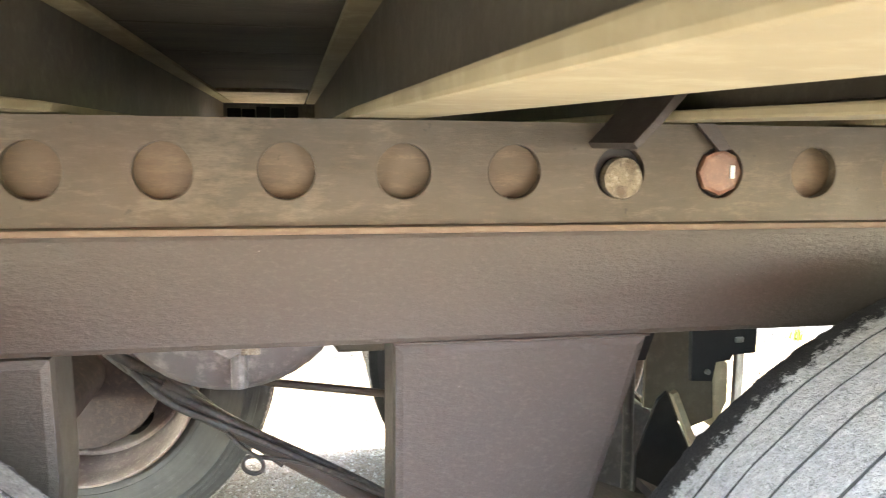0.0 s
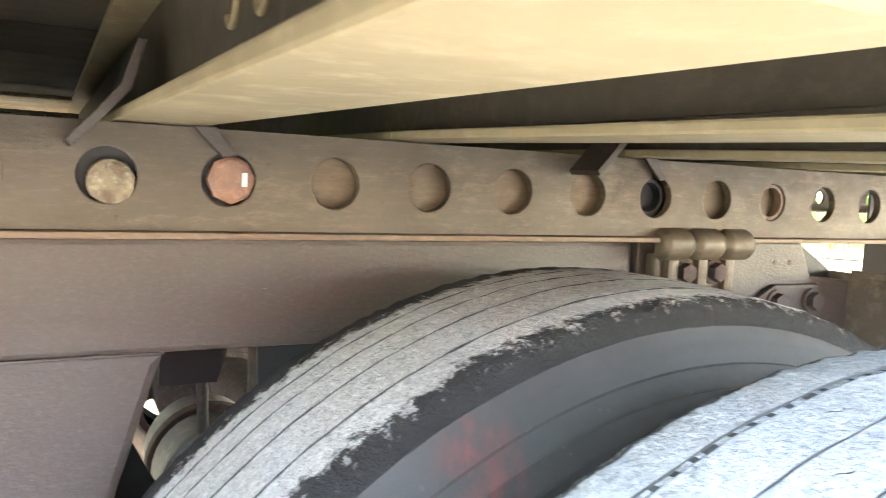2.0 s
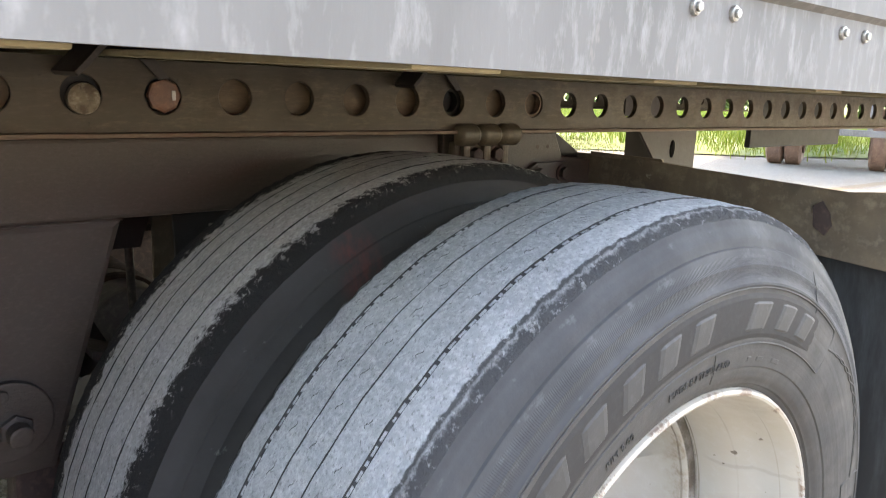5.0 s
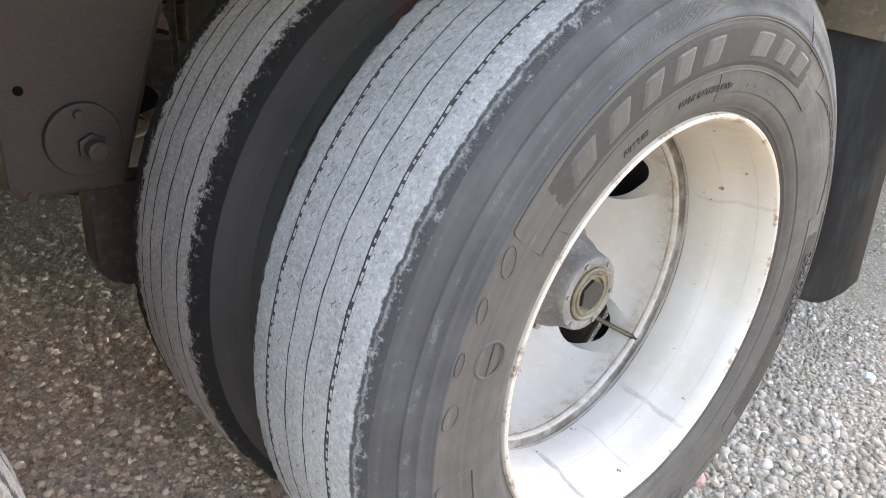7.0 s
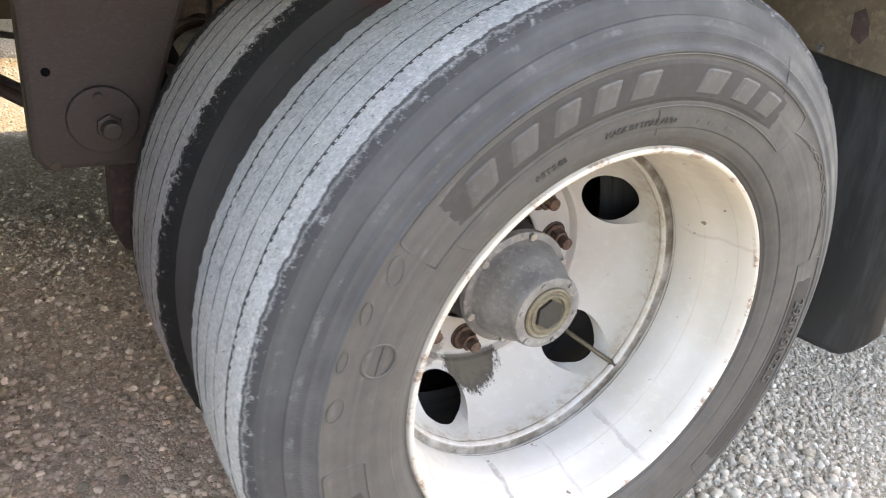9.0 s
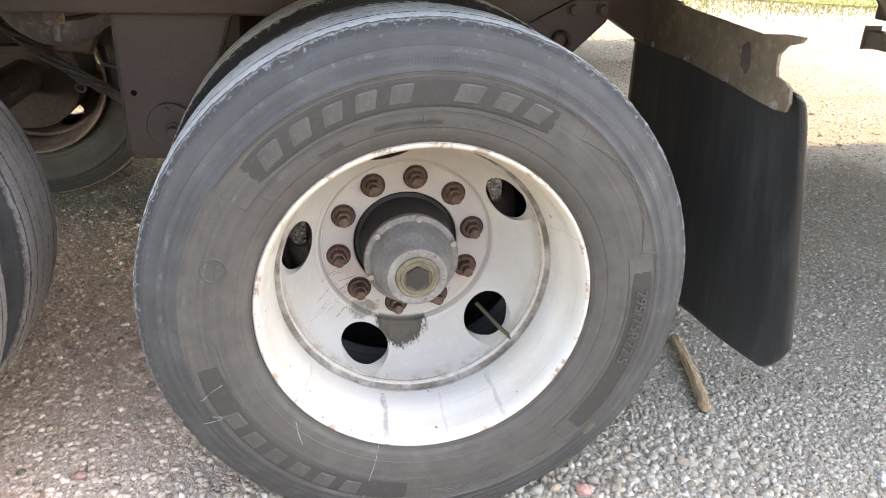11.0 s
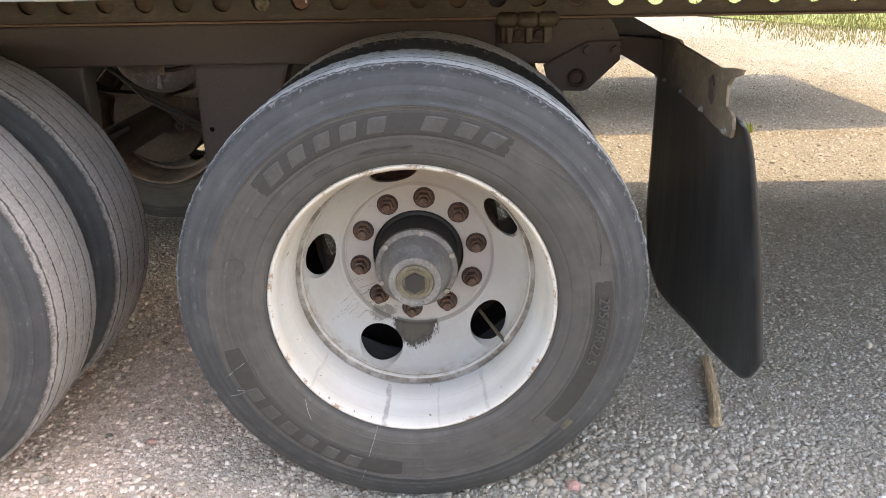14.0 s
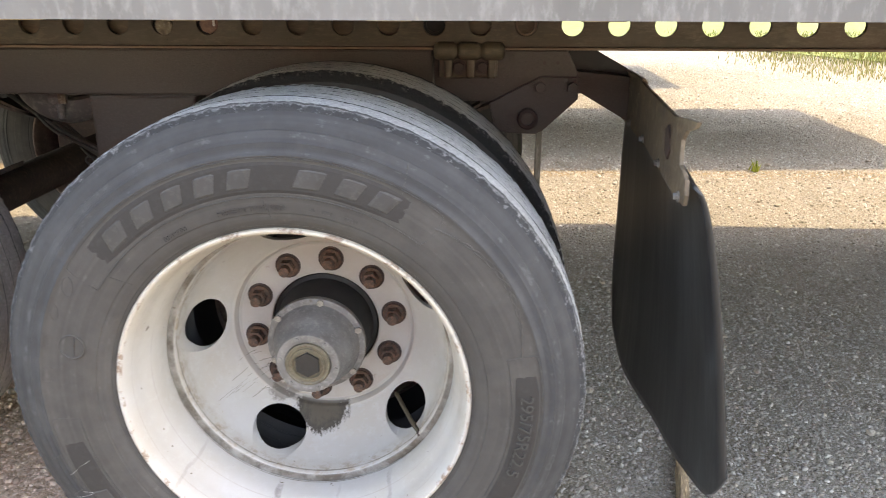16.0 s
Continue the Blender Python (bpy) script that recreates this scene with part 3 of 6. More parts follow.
def tube(name, points, r, material, parent=None, label="", cyclic=False):
    """A bent hose or cable through points, made into a mesh."""
    cu = bpy.data.curves.new(name, 'CURVE')
    cu.dimensions = '3D'
    cu.bevel_depth, cu.bevel_resolution, cu.resolution_u = r, 3, 8
    sp = cu.splines.new('NURBS')
    sp.points.add(len(points) - 1)
    for pt, co in zip(sp.points, points):
        pt.co = (*co, 1)
    sp.use_endpoint_u, sp.order_u, sp.use_cyclic_u = True, 3, cyclic
    tmp = new("tmp", cu)
    me = bpy.data.meshes.new_from_object(tmp.evaluated_get(bpy.context.evaluated_depsgraph_get()))
    bpy.data.objects.remove(tmp)
    bpy.data.curves.remove(cu)
    return mesh_part(name, me, material, parent, label)


def text_mesh(body, size, depth):
    cu = bpy.data.curves.new("text", 'FONT')
    cu.body, cu.size, cu.extrude, cu.align_x = body, size, depth, 'CENTER'
    tmp = new("tmp", cu)
    me = bpy.data.meshes.new_from_object(tmp.evaluated_get(bpy.context.evaluated_depsgraph_get()))
    bpy.data.objects.remove(tmp)
    bpy.data.curves.remove(cu)
    return me


# ---------------------------------------------------------------- plan (metres; x along the trailer, y into it, z up)
HUB_Z = 0.490
FRONT_X = -1.245          # front axle; the rear axle is at x = 0
FAR = 2.63                # mirror line of the trailer's far side: y -> FAR - y
RAIL_Y = 0.660            # outer face of the slide rail
BEAM_Y = 0.688            # outer face of the sub-frame beam
RAIL_Z0, RAIL_Z1 = 1.012, 1.104
HOLE_Z, HOLE_R, PITCH, HOLE_X0 = 1.059, 0.0245, 0.1016, -0.404
SIDE_Y, SIDE_Z = -0.012, 1.100
T0, T1 = -6.0, 5.2        # front and rear end of the modelled trailer


# ---------------------------------------------------------------- ground
def graded(lo, hi, core0, core1, step, grow=1.35):
    c = list(np.arange(core0, core1 + 1e-6, step))
    s, x = step, core1
    while x < hi:
        s *= grow
        x += s
        c.append(min(x, hi))
    s, x, front = step, core0, []
    while x > lo:
        s *= grow
        x -= s
        front.append(max(x, lo))
    return front[::-1] + c


def ground_height(x, y):
    return 0.010 * noise.noise((x * 0.9, y * 0.9, 3.1)) + 0.005 * noise.noise((x * 4, y * 4, 0.3)) - 0.004


gx, gy = graded(-600, 600, -2.2, 3.0, 0.06), graded(-600, 600, -1.0, 4.0, 0.06)
gv = [(x, y, ground_height(x, y) if abs(x) < 12 and abs(y) < 12 else -0.004) for x in gx for y in gy]
W = len(gy)
gf = [(i * W + j, (i + 1) * W + j, (i + 1) * W + j + 1, i * W + j + 1) for i in range(len(gx) - 1) for j in range(W - 1)]
me = bpy.data.meshes.new("ground")
me.from_pydata(gv, [], gf)
me.polygons.foreach_set("use_smooth", [True] * len(gf))
tagged(mesh_part("ground", me, M_GRAVEL), "grey crushed limestone gravel lot, dusty and compacted", "gravel", kind="structure")

ICO = bmesh.new()
bmesh.ops.create_icosphere(ICO, subdivisions=1, radius=1.0)
ICO_V = np.array([v.co[:] for v in ICO.verts])
ICO_F = np.array([[v.index for v in f.verts] for f in ICO.faces])
ICO.free()
OCT_V = np.array([(1, 0, 0), (0, 1, 0), (-1, 0, 0), (0, -1, 0), (0, 0, 1.0), (0.5, 0.4, 0.75)], float)
OCT_F = np.array([(0, 1, 5), (1, 4, 5), (4, 0, 5), (1, 2, 4), (2, 3, 4), (3, 0, 4)])
DOME_V = np.array([(math.cos(a), math.sin(a), -0.30) for a in np.arange(5) * 1.2566] + [(0.74 * math.cos(a), 0.74 * math.sin(a), 0.62) for a in np.arange(5) * 1.2566 + 0.6])
DOME_F = np.array([(k, (k + 1) % 5, 5 + k) for k in range(5)] + [((k + 1) % 5, 5 + (k + 1) % 5, 5 + k) for k in range(5)] + [(5, 6, 7), (5, 7, 8), (5, 8, 9)])
HX = np.linspace(-3, 8, 221)
HY = np.linspace(-1.5, 11, 251)
H_MAP = np.array([[ground_height(x, y) for y in HY] for x in HX])


def height_at(x, y):
    """Ground height of many places at once, between the marks of a grid."""
    u, v = (x - HX[0]) / (HX[1] - HX[0]), (y - HY[0]) / (HY[1] - HY[0])
    i, k = np.clip(u.astype(int), 0, len(HX) - 2), np.clip(v.astype(int), 0, len(HY) - 2)
    du, dv = u - i, v - k
    return (H_MAP[i, k] * (1 - du) * (1 - dv) + H_MAP[i + 1, k] * du * (1 - dv) + H_MAP[i, k + 1] * (1 - du) * dv + H_MAP[i + 1, k + 1] * du * dv)


def stone_cloud(count, x0, x1, y0, y1, smin, smax, rng, sink=0.35, power=2.5, base=(ICO_V, ICO_F)):
    """Vertices and faces of many small uneven stones that lie on the ground."""
    bv, bf = base
    n = len(bv)
    x, y = rng.uniform(x0, x1, count), rng.uniform(y0, y1, count)
    s = smin + (smax - smin) * rng.random(count) ** power
    v = bv[None] * (1 + rng.uniform(-0.28, 0.28, (count, n, 1)))
    v = v * np.stack([np.ones(count), rng.uniform(0.6, 1.0, count), rng.uniform(0.45, 0.8, count)], 1)[:, None] * s[:, None, None]
    a = rng.uniform(0, 6.283, count)
    c, sn = np.cos(a)[:, None], np.sin(a)[:, None]
    out = np.empty_like(v)
    out[..., 0] = v[..., 0] * c - v[..., 1] * sn + x[:, None]
    out[..., 1] = v[..., 0] * sn + v[..., 1] * c + y[:, None]
    out[..., 2] = v[..., 2] + (height_at(x, y) + s * sink)[:, None]
    f = bf[None] + (np.arange(count) * n)[:, None, None]
    return out.reshape(-1, 3), f.reshape(-1, 3)


def cloud_mesh(name, clouds):
    V, F, off = [], [], 0
    for v, f in clouds:
        V.append(v)
        F.append(f + off)
        off += len(v)
    V, F = np.concatenate(V), np.concatenate(F).astype(np.int32)
    me = bpy.data.meshes.new(name)
    me.vertices.add(len(V))
    me.vertices.foreach_set("co", V.astype(np.float32).ravel())
    me.loops.add(F.size)
    me.loops.foreach_set("vertex_index", F.ravel())
    me.polygons.add(len(F))
    me.polygons.foreach_set("loop_start", np.arange(0, F.size, 3, dtype=np.int32))
    me.polygons.foreach_set("loop_total", np.full(len(F), 3, dtype=np.int32))
    me.update(calc_edges=True)
    me.validate()
    return me


rng = np.random.default_rng(5)
OCT = (OCT_V, OCT_F)
DOME = (DOME_V, DOME_F)
me = cloud_mesh("loose_gravel", [
    stone_cloud(15000, -1.6, -0.12, -0.10, 1.9, 0.0034, 0.0115, rng, 0.22, 2.3, DOME),
    stone_cloud(17000, -0.35, 1.40, -0.45, 0.36, 0.0026, 0.0098, rng, 0.20, 2.5, DOME),
    stone_cloud(900, 0.05, 0.80, -0.45, 0.22, 0.0070, 0.0150, rng, 0.26, 1.6, DOME),
    stone_cloud(13000, 0.25, 2.40, 0.30, 1.7, 0.0030, 0.0085, rng, 0.18, 2.2, DOME),
    stone_cloud(7000, -1.6, -0.30, -0.45, 0.0, 0.0030, 0.0100, rng, 0.20, 2.2, DOME),
    stone_cloud(11000, -2.2, 3.6, 1.7, 4.2, 0.004, 0.012, rng, 0.18, 2.2, DOME)])
tagged(mesh_part("loose_gravel", me, M_STONES), "loose pale grey limestone chips scattered over the ground", "gravel", kind="stuff")
me = cloud_mesh("fine_gravel", [
    stone_cloud(60000, -1.5, 1.9, -0.40, 1.3, 0.0022, 0.0060, rng, 0.0, 1.4, OCT),
    stone_cloud(45000, -1.5, -0.1, -0.05, 2.0, 0.0026, 0.0070, rng, 0.0, 1.2, OCT),
    stone_cloud(50000, -1.5, 2.6, 1.3, 2.9, 0.0030, 0.0085, rng, 0.0, 1.4, OCT),
    stone_cloud(26000, 0.3, 4.2, 2.9, 5.4, 0.0050, 0.0130, rng, 0.0, 1.5, OCT),
    stone_cloud(26000, 0.8, 7.0, 5.4, 10.5, 0.0070, 0.0200, rng, 0.0, 2.0, OCT)])
tagged(mesh_part("fine_gravel", me, M_STONES), "dense bed of small warm grey gravel", "gravel", kind="stuff")


def stone(x, y, s, tone, label, seed):
    r = np.random.default_rng(seed)
    bm = bmesh.new()
    bmesh.ops.create_icosphere(bm, subdivisions=2, radius=1.0)
    flat = r.uniform(0.5, 0.75)
    for v in bm.verts:
        k = 1 + 0.28 * noise.noise(v.co * 1.4 + Vector((seed * 3.1, 0, 0)))
        v.co = Vector((v.co.x * k * s, v.co.y * k * s * 0.8, v.co.z * k * s * flat))
    m = mat("stone_tone", tone, 0.85, big=60, small=200, bump=0.5)
    ob = part("stone", bm, m)
    ob.location = (x, y, ground_height(x, y) + s * flat * 0.55)
    ob.rotation_euler = (0, 0, r.uniform(0, 6.28))
    return tagged(ob, label, "stone", "stones lying on the gravel")


stone(0.360, 0.063, 0.019, (0.34, 0.19, 0.17), "dull reddish stone lying on the gravel", 1)
stone(1.051, 0.008, 0.017, (0.48, 0.52, 0.54), "pale bluish stone lying on the gravel", 2)
stone(-0.60, 0.02, 0.012, (0.06, 0.055, 0.05), "small black stone lying on the gravel", 3)
stone(-0.70, 0.25, 0.013, (0.42, 0.24, 0.2), "pinkish stone in the dirt between the wheels", 4)
STONE_SHAPES = []
for k in range(6):
    r = np.random.default_rng(90 + k)
    bm = bmesh.new()
    bmesh.ops.create_icosphere(bm, subdivisions=2, radius=1.0)
    flat, wide = r.uniform(0.5, 0.78), r.uniform(0.68, 0.95)
    for v in bm.verts:
        q = 1 + 0.30 * noise.noise(v.co * 1.3 + Vector((k * 3.7, 1.1, 0)))
        v.co = Vector((v.co.x * q, v.co.y * q * wide, v.co.z * q * flat))
    me = bpy.data.meshes.new("stone")
    bm.to_mesh(me)
    bm.free()
    me.materials.append(M_STONE)
    STONE_SHAPES.append((me, flat))
r = np.random.default_rng(77)
for i in range(190):
    zone = i % 5
    if zone < 2:
        x, y, s = r.uniform(-0.25, 1.15), r.uniform(-0.25, 0.14), r.uniform(0.008, 0.0165)
    elif zone == 2:
        x, y, s = r.uniform(-1.2, -0.25), r.uniform(-0.05, 1.5), r.uniform(0.008, 0.015)
    elif zone == 3:
        x, y, s = r.uniform(0.4, 2.3), r.uniform(0.1, 2.4), r.uniform(0.008, 0.015)
    else:
        x, y, s = r.uniform(0.8, 3.6), r.uniform(2.5, 4.2), r.uniform(0.010, 0.022)
    me, flat = STONE_SHAPES[i % 6]
    ob = new("stone", me)
    ob.location, ob.scale, ob.rotation_euler = (x, y, ground_height(x, y) + s * flat * 0.45), (s, s, s), (0, 0, r.uniform(0, 6.28))
    tagged(ob, "pale grey limestone piece lying on the gravel", "stone", "stones lying on the gravel")

# ---------------------------------------------------------------- grass at the edge of the lot
def grass(name, count, x0, x1, y0, y1, h, material, label, seed, clump=0.25):
    r = np.random.default_rng(seed)
    V, F = [], []
    cx = r.uniform(x0, x1, count // 18)
    cy = y0 + (y1 - y0) * r.random(count // 18) ** 1.2
    for k in range(count):
        i = r.integers(len(cx))
        x, y = cx[i] + r.normal(0, clump), cy[i] + r.normal(0, clump)
        a, hh, w = r.uniform(0, 6.28), h * r.uniform(0.4, 1.2), 0.006 + 0.007 * h * r.random() / 0.3
        dx, dy = math.cos(a) * w, math.sin(a) * w
        lx, ly = r.normal(0, 0.35, 2) * hh
        o = len(V)
        V += [(x - dx, y - dy, 0), (x + dx, y + dy, 0), (x + dx * .6 + lx * .4, y + dy * .6 + ly * .4, hh * .6), (x - dx * .6 + lx * .4, y - dy * .6 + ly * .4, hh * .6), (x + lx, y + ly, hh)]
        F += [(o, o + 1, o + 2, o + 3), (o + 3, o + 2, o + 4)]
    me = bpy.data.meshes.new(name)
    me.from_pydata(V, [], F)
    return tagged(mesh_part(name, me, material), label, "grass", kind="stuff")


def lawn_edge(x):
    return 14.6 - 4.6 * min(1, max(0, (x - 4.0) / 2.6)) - 1.5 * min(1, max(0, (x - 7) / 6)) - 5.0 * min(1, max(0, (x - 10) / 9)) + 0.5 * noise.noise((x * 0.5, 0, 0)) + 0.2 * noise.noise((x * 2.1, 3, 0))


lx = [-600, -300, -120] + list(np.arange(-60, 60.1, 0.5)) + [90, 150, 300, 600]
lv = [(x, y, 0.02) for x in lx for y in (lawn_edge(x), 16, 30, 80, 600)]
lf = [(i * 5 + j, (i + 1) * 5 + j, (i + 1) * 5 + j + 1, i * 5 + j + 1) for i in range(len(lx) - 1) for j in range(4)]
me = bpy.data.meshes.new("lawn")
me.from_pydata(lv, [], lf)
tagged(mesh_part("lawn", me, M_LAWN), "green meadow beyond the gravel lot", "grass", kind="structure")
grass("grass", 8500, 5.0, 13, 10.3, 17.0, 0.11, M_EDGEGRASS, "yellow-green grass at the edge of the gravel lot", 3)
grass("dry_grass", 9000, 4.6, 12, 8.8, 12.5, 0.07, M_DRYGRASS, "thin yellowed grass at the edge of the gravel", 4, 0.35)
grass("tall_grass", 34000, 13, 45, 6.5, 30, 0.36, M_GRASS, "tall green meadow grass behind the gravel lot", 6, 0.6)
# added leaf band, not seen itself, that covers bright sky behind the rail holes
r = np.random.default_rng(31)
V, F = [], []
for k in range(5200):
    u = r.random()
    x, y = 70 - 44 * u + r.normal(0, 1.0), 2 + 52 * u + r.normal(0, 1.0)
    top = 3.4 + 1.6 * noise.noise((u * 9, 0, 0)) + 1.0 * noise.noise((u * 31, 4, 0))
    z, w, a, b = top * r.random() ** 0.7, r.uniform(0.15, 0.42), r.uniform(0, 6.28), r.uniform(-0.9, 0.9)
    d1, d2 = Vector((math.cos(a) * w, math.sin(a) * w, 0)), Vector((-math.sin(a) * math.sin(b) * w, math.cos(a) * math.sin(b) * w, math.cos(b) * w))
    p, o = Vector((x, y, z)), len(V)
    V += [tuple(p - d1), tuple(p - d2 * 0.7), tuple(p + d1), tuple(p + d2)]
    F.append((o, o + 1, o + 2, o + 3))
me = bpy.data.meshes.new("hedge")
me.from_pydata(V, [], F)
tagged(mesh_part("hedge", me, M_HEDGE), "unseen dark green hedgerow added beyond the meadow to cover bright sky", "hedge", kind="stuff")
grass("weed", 20, 2.08, 2.10, 3.74, 3.76, 0.085, M_GRASS, "small green weed sprouting from the gravel", 8, 0.012)

# ---------------------------------------------------------------- the trailer
trailer = tagged(new("semi_trailer"), "white box semi-trailer with a dark brown sliding tandem sub-frame", "trailer")


def holed_rail(name, y_face, depth, n0, n1, flip):
    """A slide rail: web with a row of round holes, bottom lip and top flange, made cell by cell."""
    bm = bmesh.new()
    N = 32
    z0, z1, zc, th = RAIL_Z0, RAIL_Z1, HOLE_Z, 0.010 * flip
    for k in range(n0, n1):
        xc = HOLE_X0 + PITCH * (k - 4)
        rings = []
        for yy in (y_face, y_face + th):
            inner, outer = [], []
            for i in range(N):
                a = 2 * math.pi * (i + 0.5) / N
                c, s = math.cos(a), math.sin(a)
                inner.append(bm.verts.new((xc + HOLE_R * c, yy, zc + HOLE_R * s)))
                hx, hz = PITCH / 2, (z1 - zc if s > 0 else zc - z0)
                f = min(hx / abs(c) if abs(c) > 1e-6 else 9, hz / abs(s) if abs(s) > 1e-6 else 9)
                outer.append(bm.verts.new((xc + f * c, yy, zc + f * s)))
            rings.append((inner, outer))
        # chamfered lip of the hole
        lip = [bm.verts.new((v.co.x + (v.co.x - xc) * 0.06, y_face - 0.0005 * flip, v.co.z + (v.co.z - zc) * 0.06)) for v in rings[0][0]]
        for i in range(N):
            j = (i + 1) % N
            bm.faces.new((lip[i], rings[0][1][i], rings[0][1][j], lip[j]))
            bm.faces.new((rings[0][0][i], lip[i], lip[j], rings[0][0][j]))
            bm.faces.new((rings[1][0][i], rings[1][0][j], rings[1][1][j], rings[1][1][i]))
            bm.faces.new((rings[0][0][i], rings[0][0][j], rings[1][0][j], rings[1][0][i]))
        # corner fill of the cell
        for (inner, outer) in rings:
            for sx in (-1, 1):
                for z in (z0, z1):
                    cand = sorted(outer, key=lambda v: (v.co.x - (xc + sx * PITCH / 2)) ** 2 + (v.co.z - z) ** 2)[:2]
                    cv = bm.verts.new((xc + sx * PITCH / 2, cand[0].co.y, z))
                    bm.faces.new((cand[0], cand[1], cv))
    bmesh.ops.recalc_face_normals(bm, faces=bm.faces[:])
    xa, xb = HOLE_X0 + PITCH * (n0 - 4.5), HOLE_X0 + PITCH * (n1 - 4.5)
    y1 = y_face + depth * flip
    box_bm(xa, xb, min(y_face + th, y1), max(y_face + th, y1), z1 - 0.009, z1 - 0.0005, 0, bm)
    return part(name, bm, M_RAIL, trailer, "dusty brown slide rail with a row of round holes")


holed_rail("slide_rail", RAIL_Y, 0.075, -18, 42, 1)
holed_rail("slide_rail", FAR - RAIL_Y, 0.075, -18, 42, -1)
for y0, y1 in ((RAIL_Y - 0.014, RAIL_Y + 0.06), (FAR - RAIL_Y - 0.06, FAR - RAIL_Y + 0.014)):
    part("rail_lip", box_bm(-2.4, 4.1, y0, y1, 1.0055, 1.0115, 0.0015), M_LIP, trailer, "rust-edged wear strip under the rail")
# backing channel seen through the closed holes
part("backing_channel", box_bm(-2.3, 0.165, 0.6765, 0.686, 1.014, 1.094, 0.001), M_BACK, trailer)
part("backing_channel", box_bm(0.251, 0.452, 0.6765, 0.686, 1.014, 1.094, 0.001), M_BACK, trailer)
# black backing: the dark hollow of this hole put into colour
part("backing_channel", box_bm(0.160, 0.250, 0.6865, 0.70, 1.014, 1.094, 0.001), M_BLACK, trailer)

# crossmembers and floor
def crossmember(x, wide=0.064, ends=(0.014, FAR - 0.014)):
    bm = bmesh.new()
    z0, z1 = 1.1055, 1.212
    y0, y1 = ends
    box_bm(x - wide / 2, x + wide / 2, 0.648, y1, z0, z0 + 0.008, 0.002, bm)
    # the near end of the bottom flange sags a little
    sag = box_bm(x - wide / 2, x + wide / 2, y0, 0.6475, z0, z0 + 0.008, 0.002)
    for v in sag.verts:
        v.co.z -= 0.008 * (0.6475 - v.co.y) / 0.63
    tmp = bpy.data.meshes.new("sag")
    sag.to_mesh(tmp)
    sag.free()
    bm.from_mesh(tmp)
    bpy.data.meshes.remove(tmp)
    box_bm(x - wide / 2, x + wide / 2, y0, y1, z1 - 0.007, z1, 0.002, bm)
    beam = part("crossmember", bm, M_CROSS, trailer, "steel I-beam crossmember with flanges coloured cream as lit")
    # the web's darker tone carries its shade
    part("web", box_bm(x - 0.0035, x + 0.0035, y0, y1, z0 + 0.0082, z1 - 0.0072, 0), M_WEB, beam, "web of the beam coloured dark brown as shaded")
    return beam


CROSS = [-0.622, -0.362, -0.118, 0.175]
for x in [-0.622 - 0.30 * k for k in range(8, 0, -1)] + CROSS + [0.175 + 0.30 * k for k in range(1, 14)]:
    crossmember(x, 0.076 if x == -0.362 else 0.064)
for i in range(9):
    y0 = 0.07 + i * 0.277
    part("floor_board", box_bm(T0, T1, y0, y0 + 0.275, 1.2125, 1.245, 0.003), M_FLOOR, trailer)


# pale end boards: light at the far bay ends put into their colour
for x0, x1 in ((-1.185, -0.927), (-0.884, -0.660), (-0.618, -0.398), (-0.322, -0.156), (-0.080, 0.137)):
    part("end_board", box_bm(x0, x1, 1.985, FAR - 0.045, 1.2035, 1.2118, 0.001), M_LIT_TAN, trailer, "pale board coloured as lit from the far side")
    bm = bmesh.new()
    for k in range(5):
        w = (x1 - x0) * 0.8 / 5
        xa = x0 + (x1 - x0) * 0.1 + k * w
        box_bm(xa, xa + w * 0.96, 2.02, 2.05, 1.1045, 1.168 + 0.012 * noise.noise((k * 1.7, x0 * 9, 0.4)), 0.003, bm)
    part("jagged_ledge", bm, M_BLACK, trailer, "jagged row of black blocks behind the far rail")
# five pale bars in place of bright slits of light
for k in range(5):
    part("slit_bar", box_bm(-0.248 + 0.020 * k, -0.238 + 0.020 * k, 1.955, 1.962, 1.188 + 0.003 * k, 1.2025, 0.001), M_SIDE, trailer, "pale bar drawn for a bright slit in the dark bay")


def gusset(x, front):
    """An inverted V of flat bar that ties a crossmember's web to the rail face."""
    bm = plate_bm([(x - 0.080, 1.086), (x - 0.076, 1.081), (x - 0.059, 1.098), (x - 0.036, 1.124), (x - 0.026, 1.161), (x - 0.032, 1.162), (x - 0.043, 1.128), (x - 0.064, 1.103)], 1, front, RAIL_Y - 0.003, 0.0012)
    plate_bm([(x + 0.022, 1.1052), (x + 0.042, 1.1052), (x + 0.060, 1.081), (x + 0.048, 1.079)], 1, RAIL_Y - 0.012, RAIL_Y - 0.006, 0.0012, bm)
    box_bm(x + 0.046, x + 0.052, RAIL_Y - 0.007, RAIL_Y - 0.0005, 1.083, 1.091, 0.001, bm)
    return part("gusset", bm, M_FRAME, trailer, "bent flat-bar gusset between crossmember and rail")


gusset(-0.358, 0.560)
gusset(0.152, 0.605)

# two slots in one crossmember web: rolled edges only where lit, openings dark discs
for y, z in ((0.343, 1.160), (0.282, 1.157)):
    pts = [(-0.3675, y + 0.012 * math.cos(t), z + 0.019 * math.sin(t)) for t in np.linspace(0.25 * math.pi, 1.75 * math.pi, 13)]
    tube("slot_rim", pts, 0.0022, M_CROSS, trailer, "lit arc of the rolled edge of a slot in the web")
    part("slot", plate_bm([(y + 0.0118 * math.cos(t), z + 0.0188 * math.sin(t)) for t in np.linspace(0, 2 * math.pi, 21)[:-1]], 0, -0.3662, -0.364, 0), M_DRUM, trailer)

